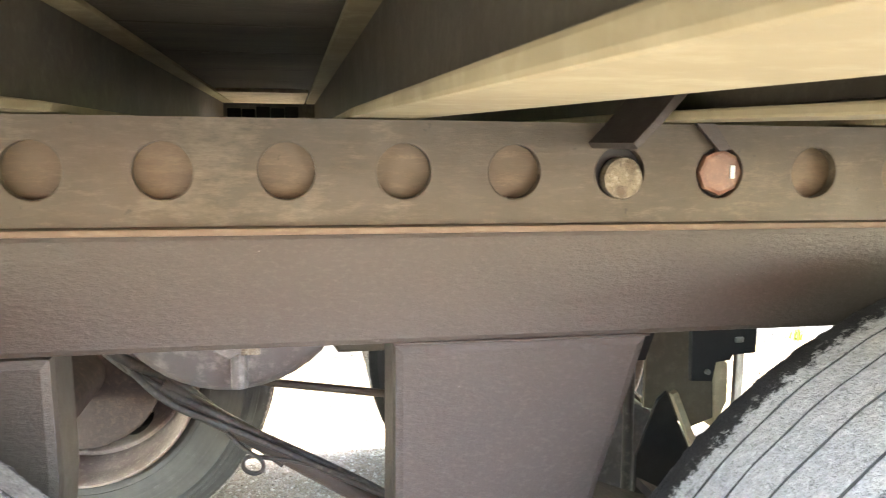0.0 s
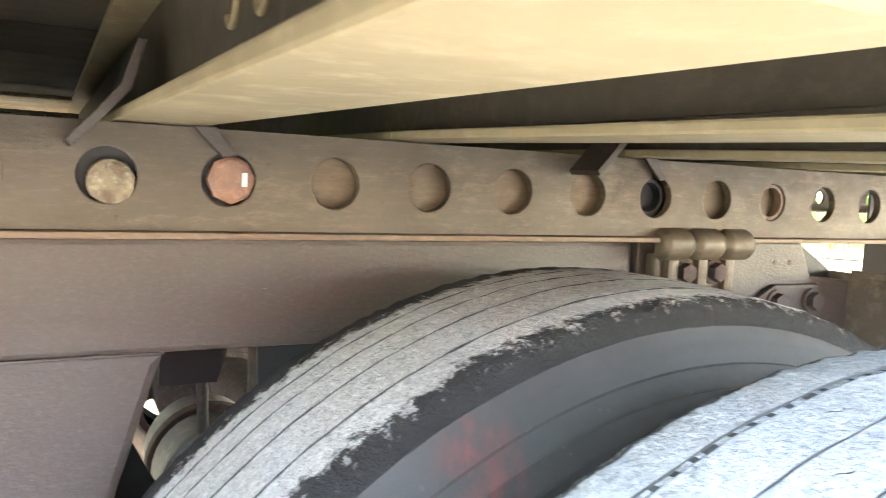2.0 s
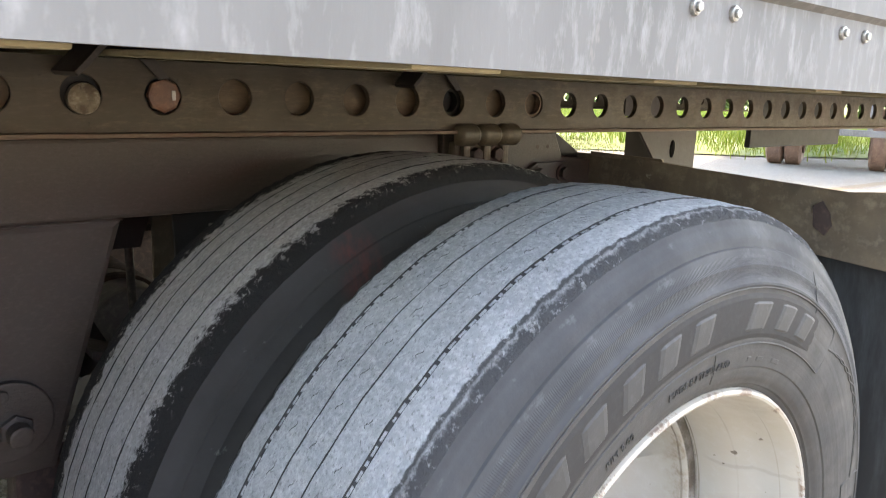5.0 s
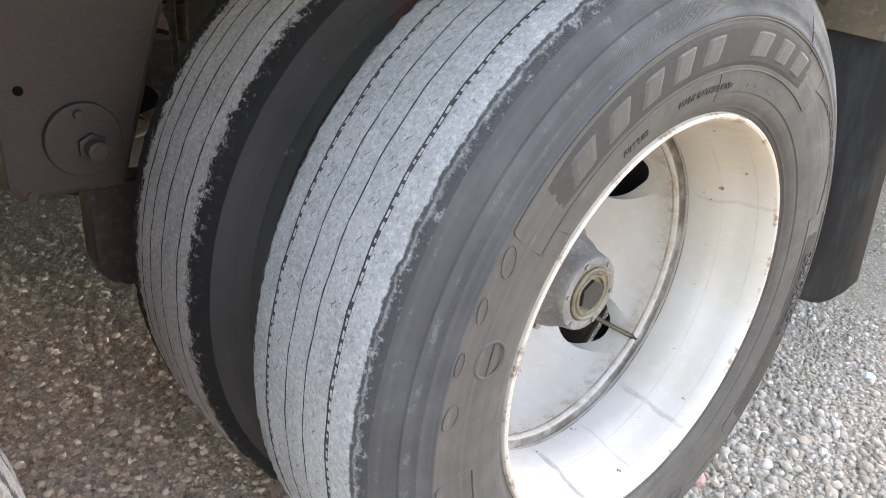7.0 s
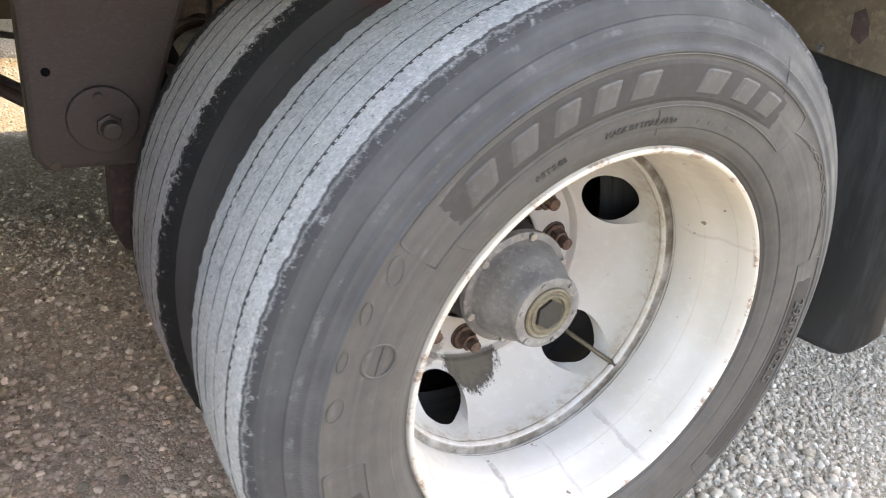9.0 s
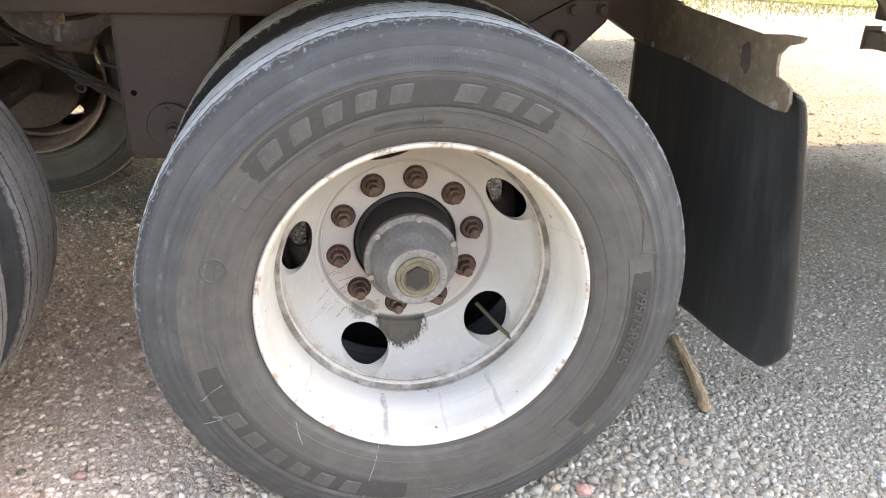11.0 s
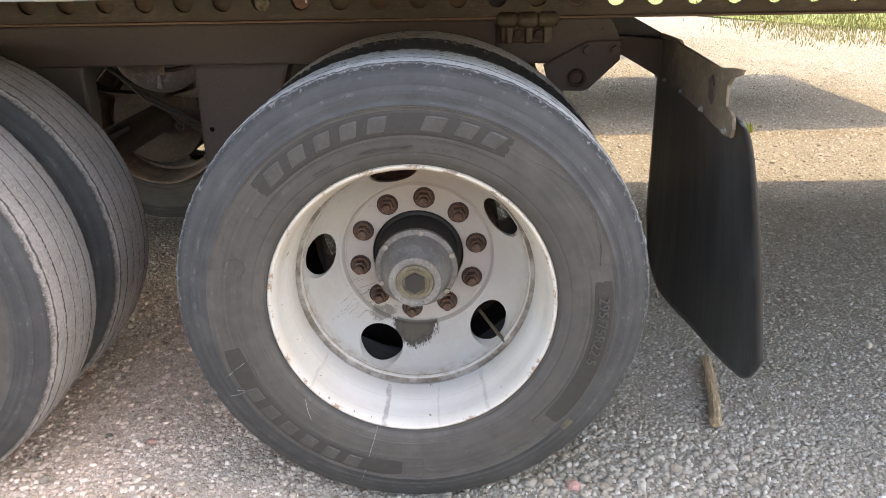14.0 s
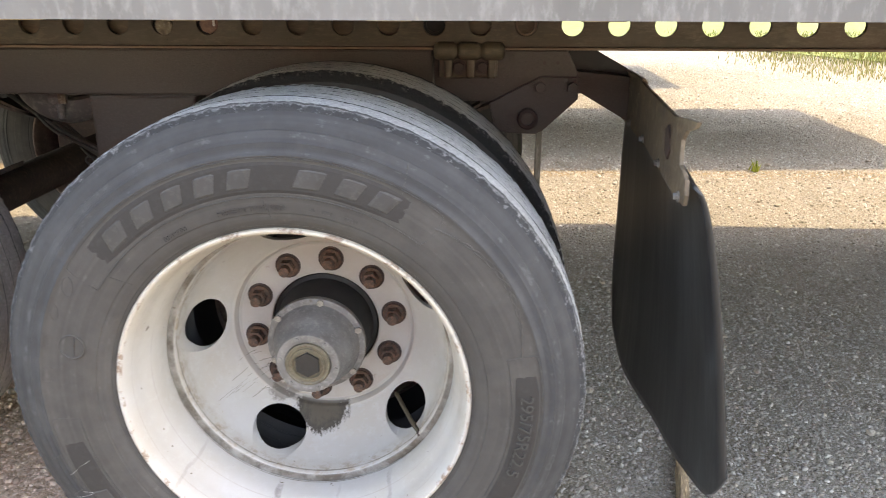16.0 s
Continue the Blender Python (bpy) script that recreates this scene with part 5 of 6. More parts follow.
def dress_sidewall(tyre):
    """Raised shapes, lettering and seams moulded on the outer sidewall."""
    for r0, r1, a0, a1, n in ((0.356, 0.413, 146, 52, 80), (0.364, 0.413, -88, -174, 60), (0.367, 0.414, 13.5, -47, 40)):
        part("panel", arc_plate(r0, r1, a0, a1, 0, 0.0013, n), M_PANEL, tyre, "smooth dark moulded panel")
        ring = [(r0 - 0.001, a) for a in np.linspace(a0 + 0.4, a1 - 0.4, 44)] + [(r1 + 0.001, a) for a in np.linspace(a1 - 0.4, a0 + 0.4, 44)]
        tube("panel_edge", [(q * math.cos(radians(a)), side_y(q) - 0.0004, q * math.sin(radians(a))) for q, a in ring], 0.0010, M_LETTER, tyre, cyclic=True)
    # the maker's name and the model name as plain slanted blocks
    for a0, w in ((135.0, 8.4), (126.0, 7.6), (117.4, 7.0), (109.4, 7.0), (101.4, 7.4), (86.0, 8.8), (76.2, 7.6), (68.0, 7.0)):
        part("letter_block", arc_plate(0.365, 0.404, a0, a0 - w * 0.88, 0, 0.0027, 8, taper=-2.0), M_LETTER, tyre)
    for k in range(6):
        part("letter_block", arc_plate(0.374, 0.410, -108 - k * 7.8, -114.2 - k * 7.8, 0, 0.0024, 6, taper=-1.0), M_LETTER, tyre)
    mesh_part("size_lettering", wrap_text("295/75R22.5", 0.030, 0.380, -8, 0.0034), M_LETTER, tyre, "raised tyre size lettering")
    mesh_part("origin_lettering", wrap_text("MADE IN THAILAND", 0.0115, 0.3330, 97, 0.0011), M_LETTER, tyre, "small raised lettering")
    mesh_part("rim_lettering", wrap_text("RIM 9.00", 0.0115, 0.3300, 119, 0.0011), M_LETTER, tyre, "small raised lettering")
    for a0, w in ((82, 2), (79, 4), (73, 5)):
        part("code_bar", arc_plate(0.3335, 0.3400, a0, a0 - w, 0, 0.0007, 4), M_LETTER, tyre)
    for a0, w in ((-96, 6), (-104, 9), (-76, 5)):
        part("code_bar", arc_plate(0.3290, 0.3330, a0, a0 - w, 0, 0.0006, 4), M_LETTER, tyre)
    part("paint_smear", arc_plate(0.420, 0.440, -38, -43, 0, 0.0004, 6), M_SMEAR, tyre, "yellowish smear on the rubber")
    part("paint_smear", arc_plate(0.402, 0.412, -54, -60, 0, 0.0006, 6), M_SMEAR, tyre, "yellowish smear on the rubber")
    for cr, ca, rr, rt, turn in ((0.410, 165, 0.005, 0.013, 0), (0.404, 173.5, 0.009, 0.015, 12), (0.405, 157, 0.006, 0.014, -14), (0.399, 149.5, 0.009, 0.017, -24), (0.382, -69.4, 0.021, 0.021, 0), (0.382, -69.4, 0.011, 0.011, 0)):
        ring = []
        for u in np.linspace(0, 2 * math.pi, 25)[:-1]:
            t0, q0 = rt * math.cos(u), rr * math.sin(u)
            t1, q1 = t0 * math.cos(radians(turn)) - q0 * math.sin(radians(turn)), t0 * math.sin(radians(turn)) + q0 * math.cos(radians(turn))
            q, an = cr + q1, radians(ca) + t1 / cr
            ring.append((q * math.cos(an), side_y(q) - 0.0004, q * math.sin(an)))
        tube("oval_ridge", ring, 0.0006, M_SIDEIN, tyre, cyclic=True)
    # round mark with a slanted bar
    c, a = Vector((-0.354, 0, 0.096)), None
    me = lathe("round_mark", [(0.0, 0.0225), (-0.0012, 0.0215), (-0.0012, 0.0195), (0.0, 0.0185)], 40)
    ob = mesh_part("round_mark", me, M_LETTER, tyre, "moulded round mark")
    ob.location = (c.x, side_y(c.length) - 0.0004, c.z)
    bm = plate_bm([(-0.004, -0.018), (0.001, -0.018), (0.008, 0.017), (0.004, 0.018)], 1, -0.0010, 0.0006, 0.0)
    ob = part("mark_bar", bm, M_LETTER, tyre)
    ob.location = (c.x, side_y(c.length) - 0.0004, c.z)
    # curling vine-like ridges and mould seams
    for a0, a1, waves, lift, ends in ((52, 14, 6.0, 0.022, 0.390), (-52, -63, 2.0, 0.002, 0.401), (-76, -87, 2.0, 0.012, 0.389)):
        for ph in (0.0, math.pi):
            pts = []
            for u in np.linspace(0, 1, 31):
                an = radians(a0 + (a1 - a0) * u)
                r = ends + lift * math.sin(u * math.pi) + 0.0042 * math.sin(u * math.pi) * math.sin(u * waves * 2 * math.pi + ph)
                pts.append((r * math.cos(an), side_y(r) - 0.0003, r * math.sin(an)))
            tube("vine_ridge", pts, 0.0011, M_SIDEIN, tyre)
    for an in (140, 92, 62, -28, -112, -165, 205):
        r0, r1 = (0.318, 0.352) if an in (140, 92) else (0.408, 0.452)
        pts = [(r * math.cos(radians(an + (r - r0) * 40)), side_y(r) - 0.0003, r * math.sin(radians(an + (r - r0) * 40))) for r in np.linspace(r0, r1, 6)]
        tube("mould_seam", pts, 0.0006, M_LETTER, tyre)


def sipes(R, rows, seed):
    """Short wavy cuts in the tread ribs, joined."""
    r = np.random.default_rng(seed)
    bm = bmesh.new()
    for y, step in rows:
        for k in range(int(2 * math.pi * R / step)):
            if r.random() < 0.22:
                continue
            a0, yc, n = k * step / R + r.uniform(-0.008, 0.008), y + r.normal(0, 0.0012), r.uniform(0.004, 0.0075)
            last = None
            for u in np.linspace(-1, 1, 6):
                yy, an = yc + 0.0022 * math.sin(u * 3.0), a0 + u * n / R
                rr = R - 0.0035 * ((yy - 0.138) / 0.138) ** 2 * 1.6 + 0.0009
                w = 0.00065 * (1.1 - abs(u))
                row = [bm.verts.new((rr * math.cos(an), yy + q, rr * math.sin(an))) for q in (-w, w)]
                if last:
                    bm.faces.new((last[0], last[1], row[1], row[0]))
                last = row
    return bm


def dual_wheel(x, y, s, dressed, detail=True):
    """An outer and an inner wheel on one hub. s = 1: outer face towards -y."""
    turn = Matrix.Translation((x, y, HUB_Z)) @ Matrix.Rotation(0 if s > 0 else math.pi, 4, 'Z')
    outer = new("wheel", ME_RIM)
    outer.parent = trailer
    outer.matrix_local = turn
    tagged(outer, "white painted steel outer wheel with five hand holes")
    t = new("tyre", ME_TYRE_OUT if dressed else ME_TYRE_FRONT)
    t.parent = outer
    if detail:
        tagged(part("sipes", sipes(0.495 if dressed else 0.493, ((0.101, 0.036), (0.141, 0.036), (0.177, 0.036)), 3), M_GROOVE, t, "short wavy cuts in the tread"), kind="stuff")
    tagged(t, "worn tyre with a pale dusty tread" if dressed else "worn tyre with a ribbed brownish tread")
    inner = new("wheel", ME_RIM_IN)
    inner.parent = trailer
    inner.matrix_local = turn
    tagged(inner, "inner steel wheel behind the outer one")
    t2 = new("tyre", ME_TYRE_IN if x > -0.5 else ME_TYRE_FRONT)
    t2.parent = inner
    t2.location = (0, 0.336, 0)
    tagged(t2, "worn inner tyre with a ragged black shoulder")
    part("brake_drum", rod_bm((0, 0.345, 0), (0, 0.60, 0), 0.205, 40, bevel=0.006), M_DRUM, inner, "dark cast brake drum")
    if not detail:
        return outer, t
    for k in range(10):
        a = radians(82.8 + 36 * k)
        for nm, me, yy in (("lug_nut", ME_NUT, 0.3142), ("nut_seat", ME_SEAT, 0.3152)):
            o = new(nm, me)
            o.parent = outer
            o.location = (0.1429 * math.cos(a), yy, 0.1429 * math.sin(a))
            o.rotation_euler = (0, a * 3.3, 0)
    # hub: dark barrel through the bore, bolted flange, tapered cap
    hub = mesh_part("hub", lathe("hub", [(0.345, 0.0), (0.345, 0.106), (0.322, 0.1055), (0.318, 0.098), (0.250, 0.090), (0.240, 0.086)], 48), M_BLACK, outer, "dark greasy hub barrel")
    cap = mesh_part("hub_cap", lathe("hub_cap", [(0.245, 0.080), (0.235, 0.094), (0.226, 0.0955), (0.221, 0.0945), (0.2195, 0.0915), (0.2185, 0.0840), (0.214, 0.0810), (0.196, 0.0765),
                                                 (0.182, 0.0725), (0.174, 0.0680), (0.166, 0.0640), (0.150, 0.0610), (0.143, 0.0595), (0.1395, 0.0575), (0.1385, 0.0450), (0.140, 0.0425), (0.150, 0.041), (0.150, 0.0)], 64), M_HUB, outer, "grey dusty oil hub cap")
    for k in range(6):
        a = radians(22 + 60 * k)
        bm = rod_bm((0.0885 * math.cos(a), 0.221, 0.0885 * math.sin(a)), (0.0885 * math.cos(a), 0.2135, 0.0885 * math.sin(a)), 0.0068, 6, bevel=0.0008)
        part("cap_bolt", bm, M_BOLT, cap)
    for k in range(6):
        a = radians(50 + 60 * k)
        bm = rod_bm((0.0515 * math.cos(a), 0.1395, 0.0515 * math.sin(a)), (0.0515 * math.cos(a), 0.1365, 0.0515 * math.sin(a)), 0.0038, 10)
        part("cap_screw", bm, M_HUB, cap)
    mesh_part("cap_ring", lathe("cap_ring", [(0.142, 0.0425), (0.1365, 0.0415), (0.1355, 0.0390), (0.1375, 0.0365), (0.1375, 0.0335), (0.1350, 0.0320), (0.1350, 0.0285), (0.139, 0.0265), (0.139, 0.0)], 48), M_GREASE, cap, "yellowed plastic cap ring")
    bm = rod_bm((0, 0.140, 0), (0, 0.1335, 0), 0.0245, 6, bevel=0.001)
    part("cap_plug", bm, M_CAPHEX, cap, "dark grey hexagonal rubber plug")
    return outer, t


near_rear, near_tyre = dual_wheel(0.0, 0.0, 1, True)
dress_sidewall(near_tyre)
front_wheel, front_tyre = dual_wheel(FRONT_X, 0.0, 1, False)
dual_wheel(0.0, FAR, -1, False, False)
dual_wheel(FRONT_X, FAR, -1, False, False)

# valve stem, stains and marks on the rear outer wheel
v0, v1 = Vector((0.148, 0.262, -0.128)), Vector((0.196, 0.172, -0.159))
valve = tube("valve_stem", [tuple(v0), tuple(v0.lerp(v1, 0.5)), tuple(v1 + Vector((0, 0.004, 0))), tuple(v1 + Vector((0.006, 0.0, -0.002)))], 0.0042, M_BRASS, near_rear, "bent brass valve stem")
part("valve_nut", rod_bm(v1 + Vector((0.004, 0.004, -0.002)), v1 + Vector((0.008, -0.006, -0.006)), 0.0075, 6, bevel=0.001), M_DRUM, valve)
tube("valve_stem", [(0.15 * math.cos(2.5), 0.262, 0.15 * math.sin(2.5)), (0.2 * math.cos(2.5), 0.2, 0.2 * math.sin(2.5)), (0.25 * math.cos(2.5), 0.17, 0.25 * math.sin(2.5))], 0.0042, M_BRASS, front_wheel, "brass valve stem")

# pale scratches on the sidewall
for a0, r0, a1, r1 in ((-159, 0.424, -161.5, 0.376), (-152.7, 0.446, -151.9, 0.378), (-154, 0.420, -151.5, 0.395), (-138, 0.318, -131, 0.345), (-106.4, 0.302, -106.5, 0.446)):
    pts = []
    for u in np.linspace(0, 1, 9):
        an, r = radians(a0 + (a1 - a0) * u + 0.12 * math.sin(u * 9)), r0 + (r1 - r0) * u
        pts.append((r * math.cos(an), side_y(r) - 0.0008, r * math.sin(an)))
    tube("scratch", pts, 0.0004, M_SCRATCH, near_tyre, "pale scratch in the rubber")

# dark scratches on the wheel disc
DISC = sorted((r, y) for y, r in RIM_PROFILE[19:31])


def disc_y(x, z):
    return float(np.interp(math.hypot(x, z), [q[0] for q in DISC], [q[1] for q in DISC]))


r = np.random.default_rng(21)
for i in range(15):
    x0, z0 = -0.205 + 0.080 * r.random(), -0.115 + 0.045 * r.random()
    n = r.uniform(0.012, 0.045)
    pts = []
    for u in np.linspace(0, 1, 6):
        x, z = x0 + n * u, z0 + n * u * (0.42 + 0.1 * r.normal()) - 0.025 * (i % 3)
        pts.append((x, disc_y(x, z) - 0.0002, z))
    tube("disc_scratch", pts, r.uniform(0.0002, 0.0005), M_STAIN, near_rear, "dark scratch in the white paint")

# axles, springs, tank and hoses
for x in (0.0, FRONT_X):
    part("axle", rod_bm((x, 0.40, HUB_Z), (x, FAR - 0.40, HUB_Z), 0.0635, 32), M_DRUM, trailer, "round brown axle tube")
    for y in (BEAM_Y + 0.04, FAR - BEAM_Y - 0.04):
        bm = bmesh.new()
        for k in range(3):
            w = 0.40 - 0.08 * k
            pts = [(x + w * u, HUB_Z + 0.10 + 0.013 * (2 - k) + 0.09 * u * u) for u in np.linspace(-1, 1, 15)]
            plate_bm(pts + [(px, pz + 0.012) for px, pz in pts[::-1]], 1, y - 0.04, y + 0.04, 0, bm)
        part("leaf_spring", bm, M_DRUM, trailer, "dark stacked leaf spring")
me = lathe("air_tank", [(0.86, 0.0), (0.858, 0.05), (0.862, 0.10), (0.875, 0.132), (0.895, 0.146), (0.905, 0.149), (0.912, 0.146), (1.55, 0.146), (1.565, 0.12), (1.57, 0.0)], 48)
tank = mesh_part("air_tank", me, M_TANK, trailer, "grey round-ended air tank under the frame")
tank.location = (-0.778, 0, 0.938)
part("drain_valve", rod_bm((-0.775, 0.87, 0.865), (-0.775, 0.828, 0.865), 0.018, 6, bevel=0.002), M_HUB, trailer, "dusty drain valve on the tank end")
part("drain_plug", rod_bm((-0.765, 0.84, 0.858), (-0.765, 0.84, 0.812), 0.0095, 12, bevel=0.001), M_HUB, trailer)
part("drain_tab", box_bm(-0.762, -0.742, 0.826, 0.832, 0.852, 0.880, 0.001), M_PIN, trailer)
# slanted torque rod with tied hoses
part("torque_rod", rod_bm((-0.872, 0.98, 0.772), (-0.585, 0.98, 0.585), 0.0125, 20), M_FRAME, trailer, "slanted brown torque rod")
part("torque_rod", rod_bm((-0.69, 1.55, 0.83), (-0.50, 1.50, 0.80), 0.016, 20), M_FRAME, trailer)
for i, o in enumerate((0.0, 0.02)):
    tube("air_hose", [(-0.99, 1.00 + o, 0.86), (-0.93, 0.98, 0.83 - o), (-0.87, 0.955 + o, 0.762 + o * 0.4), (-0.79, 0.945, 0.728 + o * 0.5), (-0.72, 0.95 + o, 0.69), (-0.62, 0.955, 0.632 + o * 0.4), (-0.56, 0.96, 0.60)], 0.0048, M_CABLE, trailer, "dusty black air hose")
tube("air_hose", [(-0.79, 0.955, 0.715), (-0.766, 0.935, 0.698), (-0.747, 0.930, 0.690), (-0.744, 0.930, 0.674), (-0.757, 0.932, 0.668), (-0.772, 0.935, 0.676), (-0.768, 0.938, 0.692), (-0.74, 0.945, 0.684), (-0.68, 0.95, 0.668), (-0.62, 0.955, 0.640)], 0.0028, M_CABLE, trailer, "looped black hose end")
tube("air_hose", [(-0.75, 0.86, 0.86), (-0.70, 0.85, 0.865), (-0.66, 0.88, 0.885), (-0.63, 0.95, 0.90)], 0.006, M_CABLE, trailer)
tube("air_hose", [(-0.96, 0.90, 0.89), (-0.92, 0.95, 0.82), (-0.86, 1.0, 0.78), (-0.80, 1.0, 0.72), (-0.72, 0.98, 0.66)], 0.007, M_CABLE, trailer)
for x in (-0.23,):
    ch = part("brake_chamber", rod_bm((x, 1.02, 0.62), (x, 1.20, 0.62), 0.085, 32, bevel=0.008), M_TANK, trailer, "dusty grey brake chamber")
    part("clamp_band", rod_bm((x, 1.10, 0.62), (x, 1.125, 0.62), 0.093, 32, bevel=0.003), M_DRUM, ch)
part("control_bracket", plate_bm([(-0.335, 0.894), (-0.335, 0.815), (-0.27, 0.815), (-0.255, 0.862), (-0.205, 0.865), (-0.205, 0.894)], 1, 0.86, 0.868, 0.001), M_BLACK, trailer, "black control valve bracket")
tube("air_hose", [(-0.285, 0.872, 0.82), (-0.283, 0.875, 0.77), (-0.28, 0.88, 0.72), (-0.27, 0.9, 0.62)], 0.007, M_CABLE, trailer)
vb = part("valve_bracket", plate_bm([(-0.235, 0.893), (-0.147, 0.893), (-0.146, 0.832), (-0.177, 0.830), (-0.180, 0.824), (-0.199, 0.822), (-0.203, 0.798), (-0.231, 0.800)], 1, 0.815, 0.823, 0.001), M_BLACK, trailer, "black L-shaped valve bracket under the frame")
part("bracket_bolt", rod_bm((-0.211, 0.816, 0.811), (-0.211, 0.811, 0.811), 0.0035, 8), M_BOLT, vb)
# pale inset in place of a hole with light behind it
part("bracket_slot", box_bm(-0.176, -0.164, 0.8135, 0.816, 0.846, 0.853, 0.002), M_SIDE, vb, "pale inset drawn as a hole showing bright")
part("hanger_shield", plate_bm([(-0.200, 0.893), (-0.094, 0.893), (-0.090, 0.740), (-0.086, 0.677), (-0.120, 0.665), (-0.200, 0.700)], 1, 1.0, 1.008, 0.003), M_WEB, trailer, "dull brown shield plate by the axle")
# sunlight on this strip is put into its tan colour
part("lit_post", plate_bm([(-0.0915, 0.790), (-0.066, 0.760), (-0.064, 0.700), (-0.084, 0.660)], 1, 1.0, 1.05, 0.004), M_LIT_TAN, trailer, "bracket edge coloured tan for the light on it")
part("splash_plate", plate_bm([(-0.216, 0.632), (-0.186, 0.715), (-0.172, 0.728), (-0.131, 0.635), (-0.148, 0.545), (-0.216, 0.545)], 1, 0.985, 0.991, 0.002), M_BLACK, trailer, "black splash plate beside the axle")
# the lit rim of the plate, painted pale
part("splash_edge", plate_bm([(-0.170, 0.727), (-0.161, 0.731), (-0.120, 0.638), (-0.129, 0.633)], 1, 0.972, 0.9845, 0.001), M_LIT_TAN, trailer, "edge of the splash plate coloured pale as lit")
part("control_rod", rod_bm((-0.80, 1.35, 0.664), (-0.515, 1.35, 0.620), 0.0075, 14), M_FRAME, trailer, "thin brown control rod under the floor")
part("support_plate", plate_bm([(-0.36, 0.893), (-0.36, 0.80), (-0.30, 0.79), (-0.27, 0.86), (-0.15, 0.87), (-0.15, 0.893)], 1, 1.02, 1.03, 0.002), M_FRAME, trailer)
part("brake_shield", plate_bm([(-0.40, 0.82), (-0.30, 0.62), (-0.36, 0.60), (-0.46, 0.78)], 1, 0.90, 0.906, 0.001), M_BLACK, trailer)

part("equalizer", plate_bm([(-0.500, 0.56), (-0.500, 0.43), (-0.486, 0.395), (-0.455, 0.378), (-0.36, 0.372), (-0.33, 0.56)], 1, 0.715, 0.775, 0.008), M_DRUM, trailer, "brown equalizer block below the hanger")

# ---------------------------------------------------------------- mud flap
part("flap_arm", plate_bm([(0.50, 0.957), (0.50, 0.905), (0.545, 0.903), (0.6575, 0.838), (0.6575, 0.942)], 1, BEAM_Y + 0.022, BEAM_Y + 0.075, 0.003), M_FRAME, trailer, "brown arm that carries the flap bracket")
# black wedge added in place of the shaded void over the arm
part("arm_void", plate_bm([(0.50, 0.9575), (0.6560, 0.9420), (0.6560, 0.956), (0.575, 1.0), (0.50, 1.0)], 1, BEAM_Y + 0.060, BEAM_Y + 0.067, 0.001), M_BLACK, trailer, "black plate drawn as the dark void above the arm")
BAR = [(0.785, 0.832), (0.785, 0.938), (0.770, 0.953), (0.60, 0.957), (0.45, 0.952), (0.15, 0.945), (0.07, 0.956), (0.022, 0.958), (0.028, 0.948), (0.060, 0.938), (0.077, 0.922), (0.076, 0.900), (0.070, 0.884), (0.036, 0.880),
       (0.018, 0.873), (0.014, 0.850), (0.024, 0.832), (0.06, 0.828), (0.25, 0.836), (0.45, 0.842), (0.70, 0.838)]


def bar_x(y):
    return 0.610 + 0.06 * y


def bar_bm():
    """Bracket bar: a notched plate whose face is dented and whose outer end curls."""
    bm = plate_bm(BAR, 0, 0.0, 0.007, 0.0015)
    bmesh.ops.triangulate(bm, faces=bm.faces[:])
    bmesh.ops.subdivide_edges(bm, edges=[e for e in bm.edges if e.calc_length() > 0.05], cuts=3, use_grid_fill=True)
    for v in bm.verts:
        y, z = v.co.y, v.co.z
        v.co.x += bar_x(y) + 0.010 * max(0.0, (0.11 - y) / 0.09) * max(0.0, (z - 0.91) / 0.05)
        v.co.x += 0.003 * noise.noise((y * 9, z * 14, 2.0)) + 0.004 * math.exp(-((y - 0.18) / 0.018) ** 2)
    return bm


bm = bar_bm()
plate_bm([(0.648, 0.950), (0.655, 0.950), (0.648, 0.9605), (0.640, 0.9605)], 1, 0.52, 0.70, 0.001, bm)
bracket = part("flap_bracket", bm, M_BRACKET, trailer, "muddy brown steel mud-flap bracket, bent at its end")
part("mud_stain", plate_bm([(0.175, 0.905), (0.190, 0.925), (0.205, 0.915), (0.200, 0.880), (0.180, 0.868), (0.170, 0.885)], 0, bar_x(0.19) - 0.0012, bar_x(0.19) + 0.002, 0), M_DRUM, bracket, "dark dent with a stain")
for y, z in ((0.055, 0.838), (0.247, 0.846), (0.443, 0.851), (0.64, 0.848)):
    bm = rod_bm((bar_x(y) + 0.002, y, z), (bar_x(y) - 0.009, y, z), 0.0055, 6, bevel=0.001)
    rod_bm((bar_x(y) + 0.002, y, z), (bar_x(y) - 0.003, y, z), 0.0085, 16, bm)
    part("flap_bolt", bm, M_HUB, bracket)


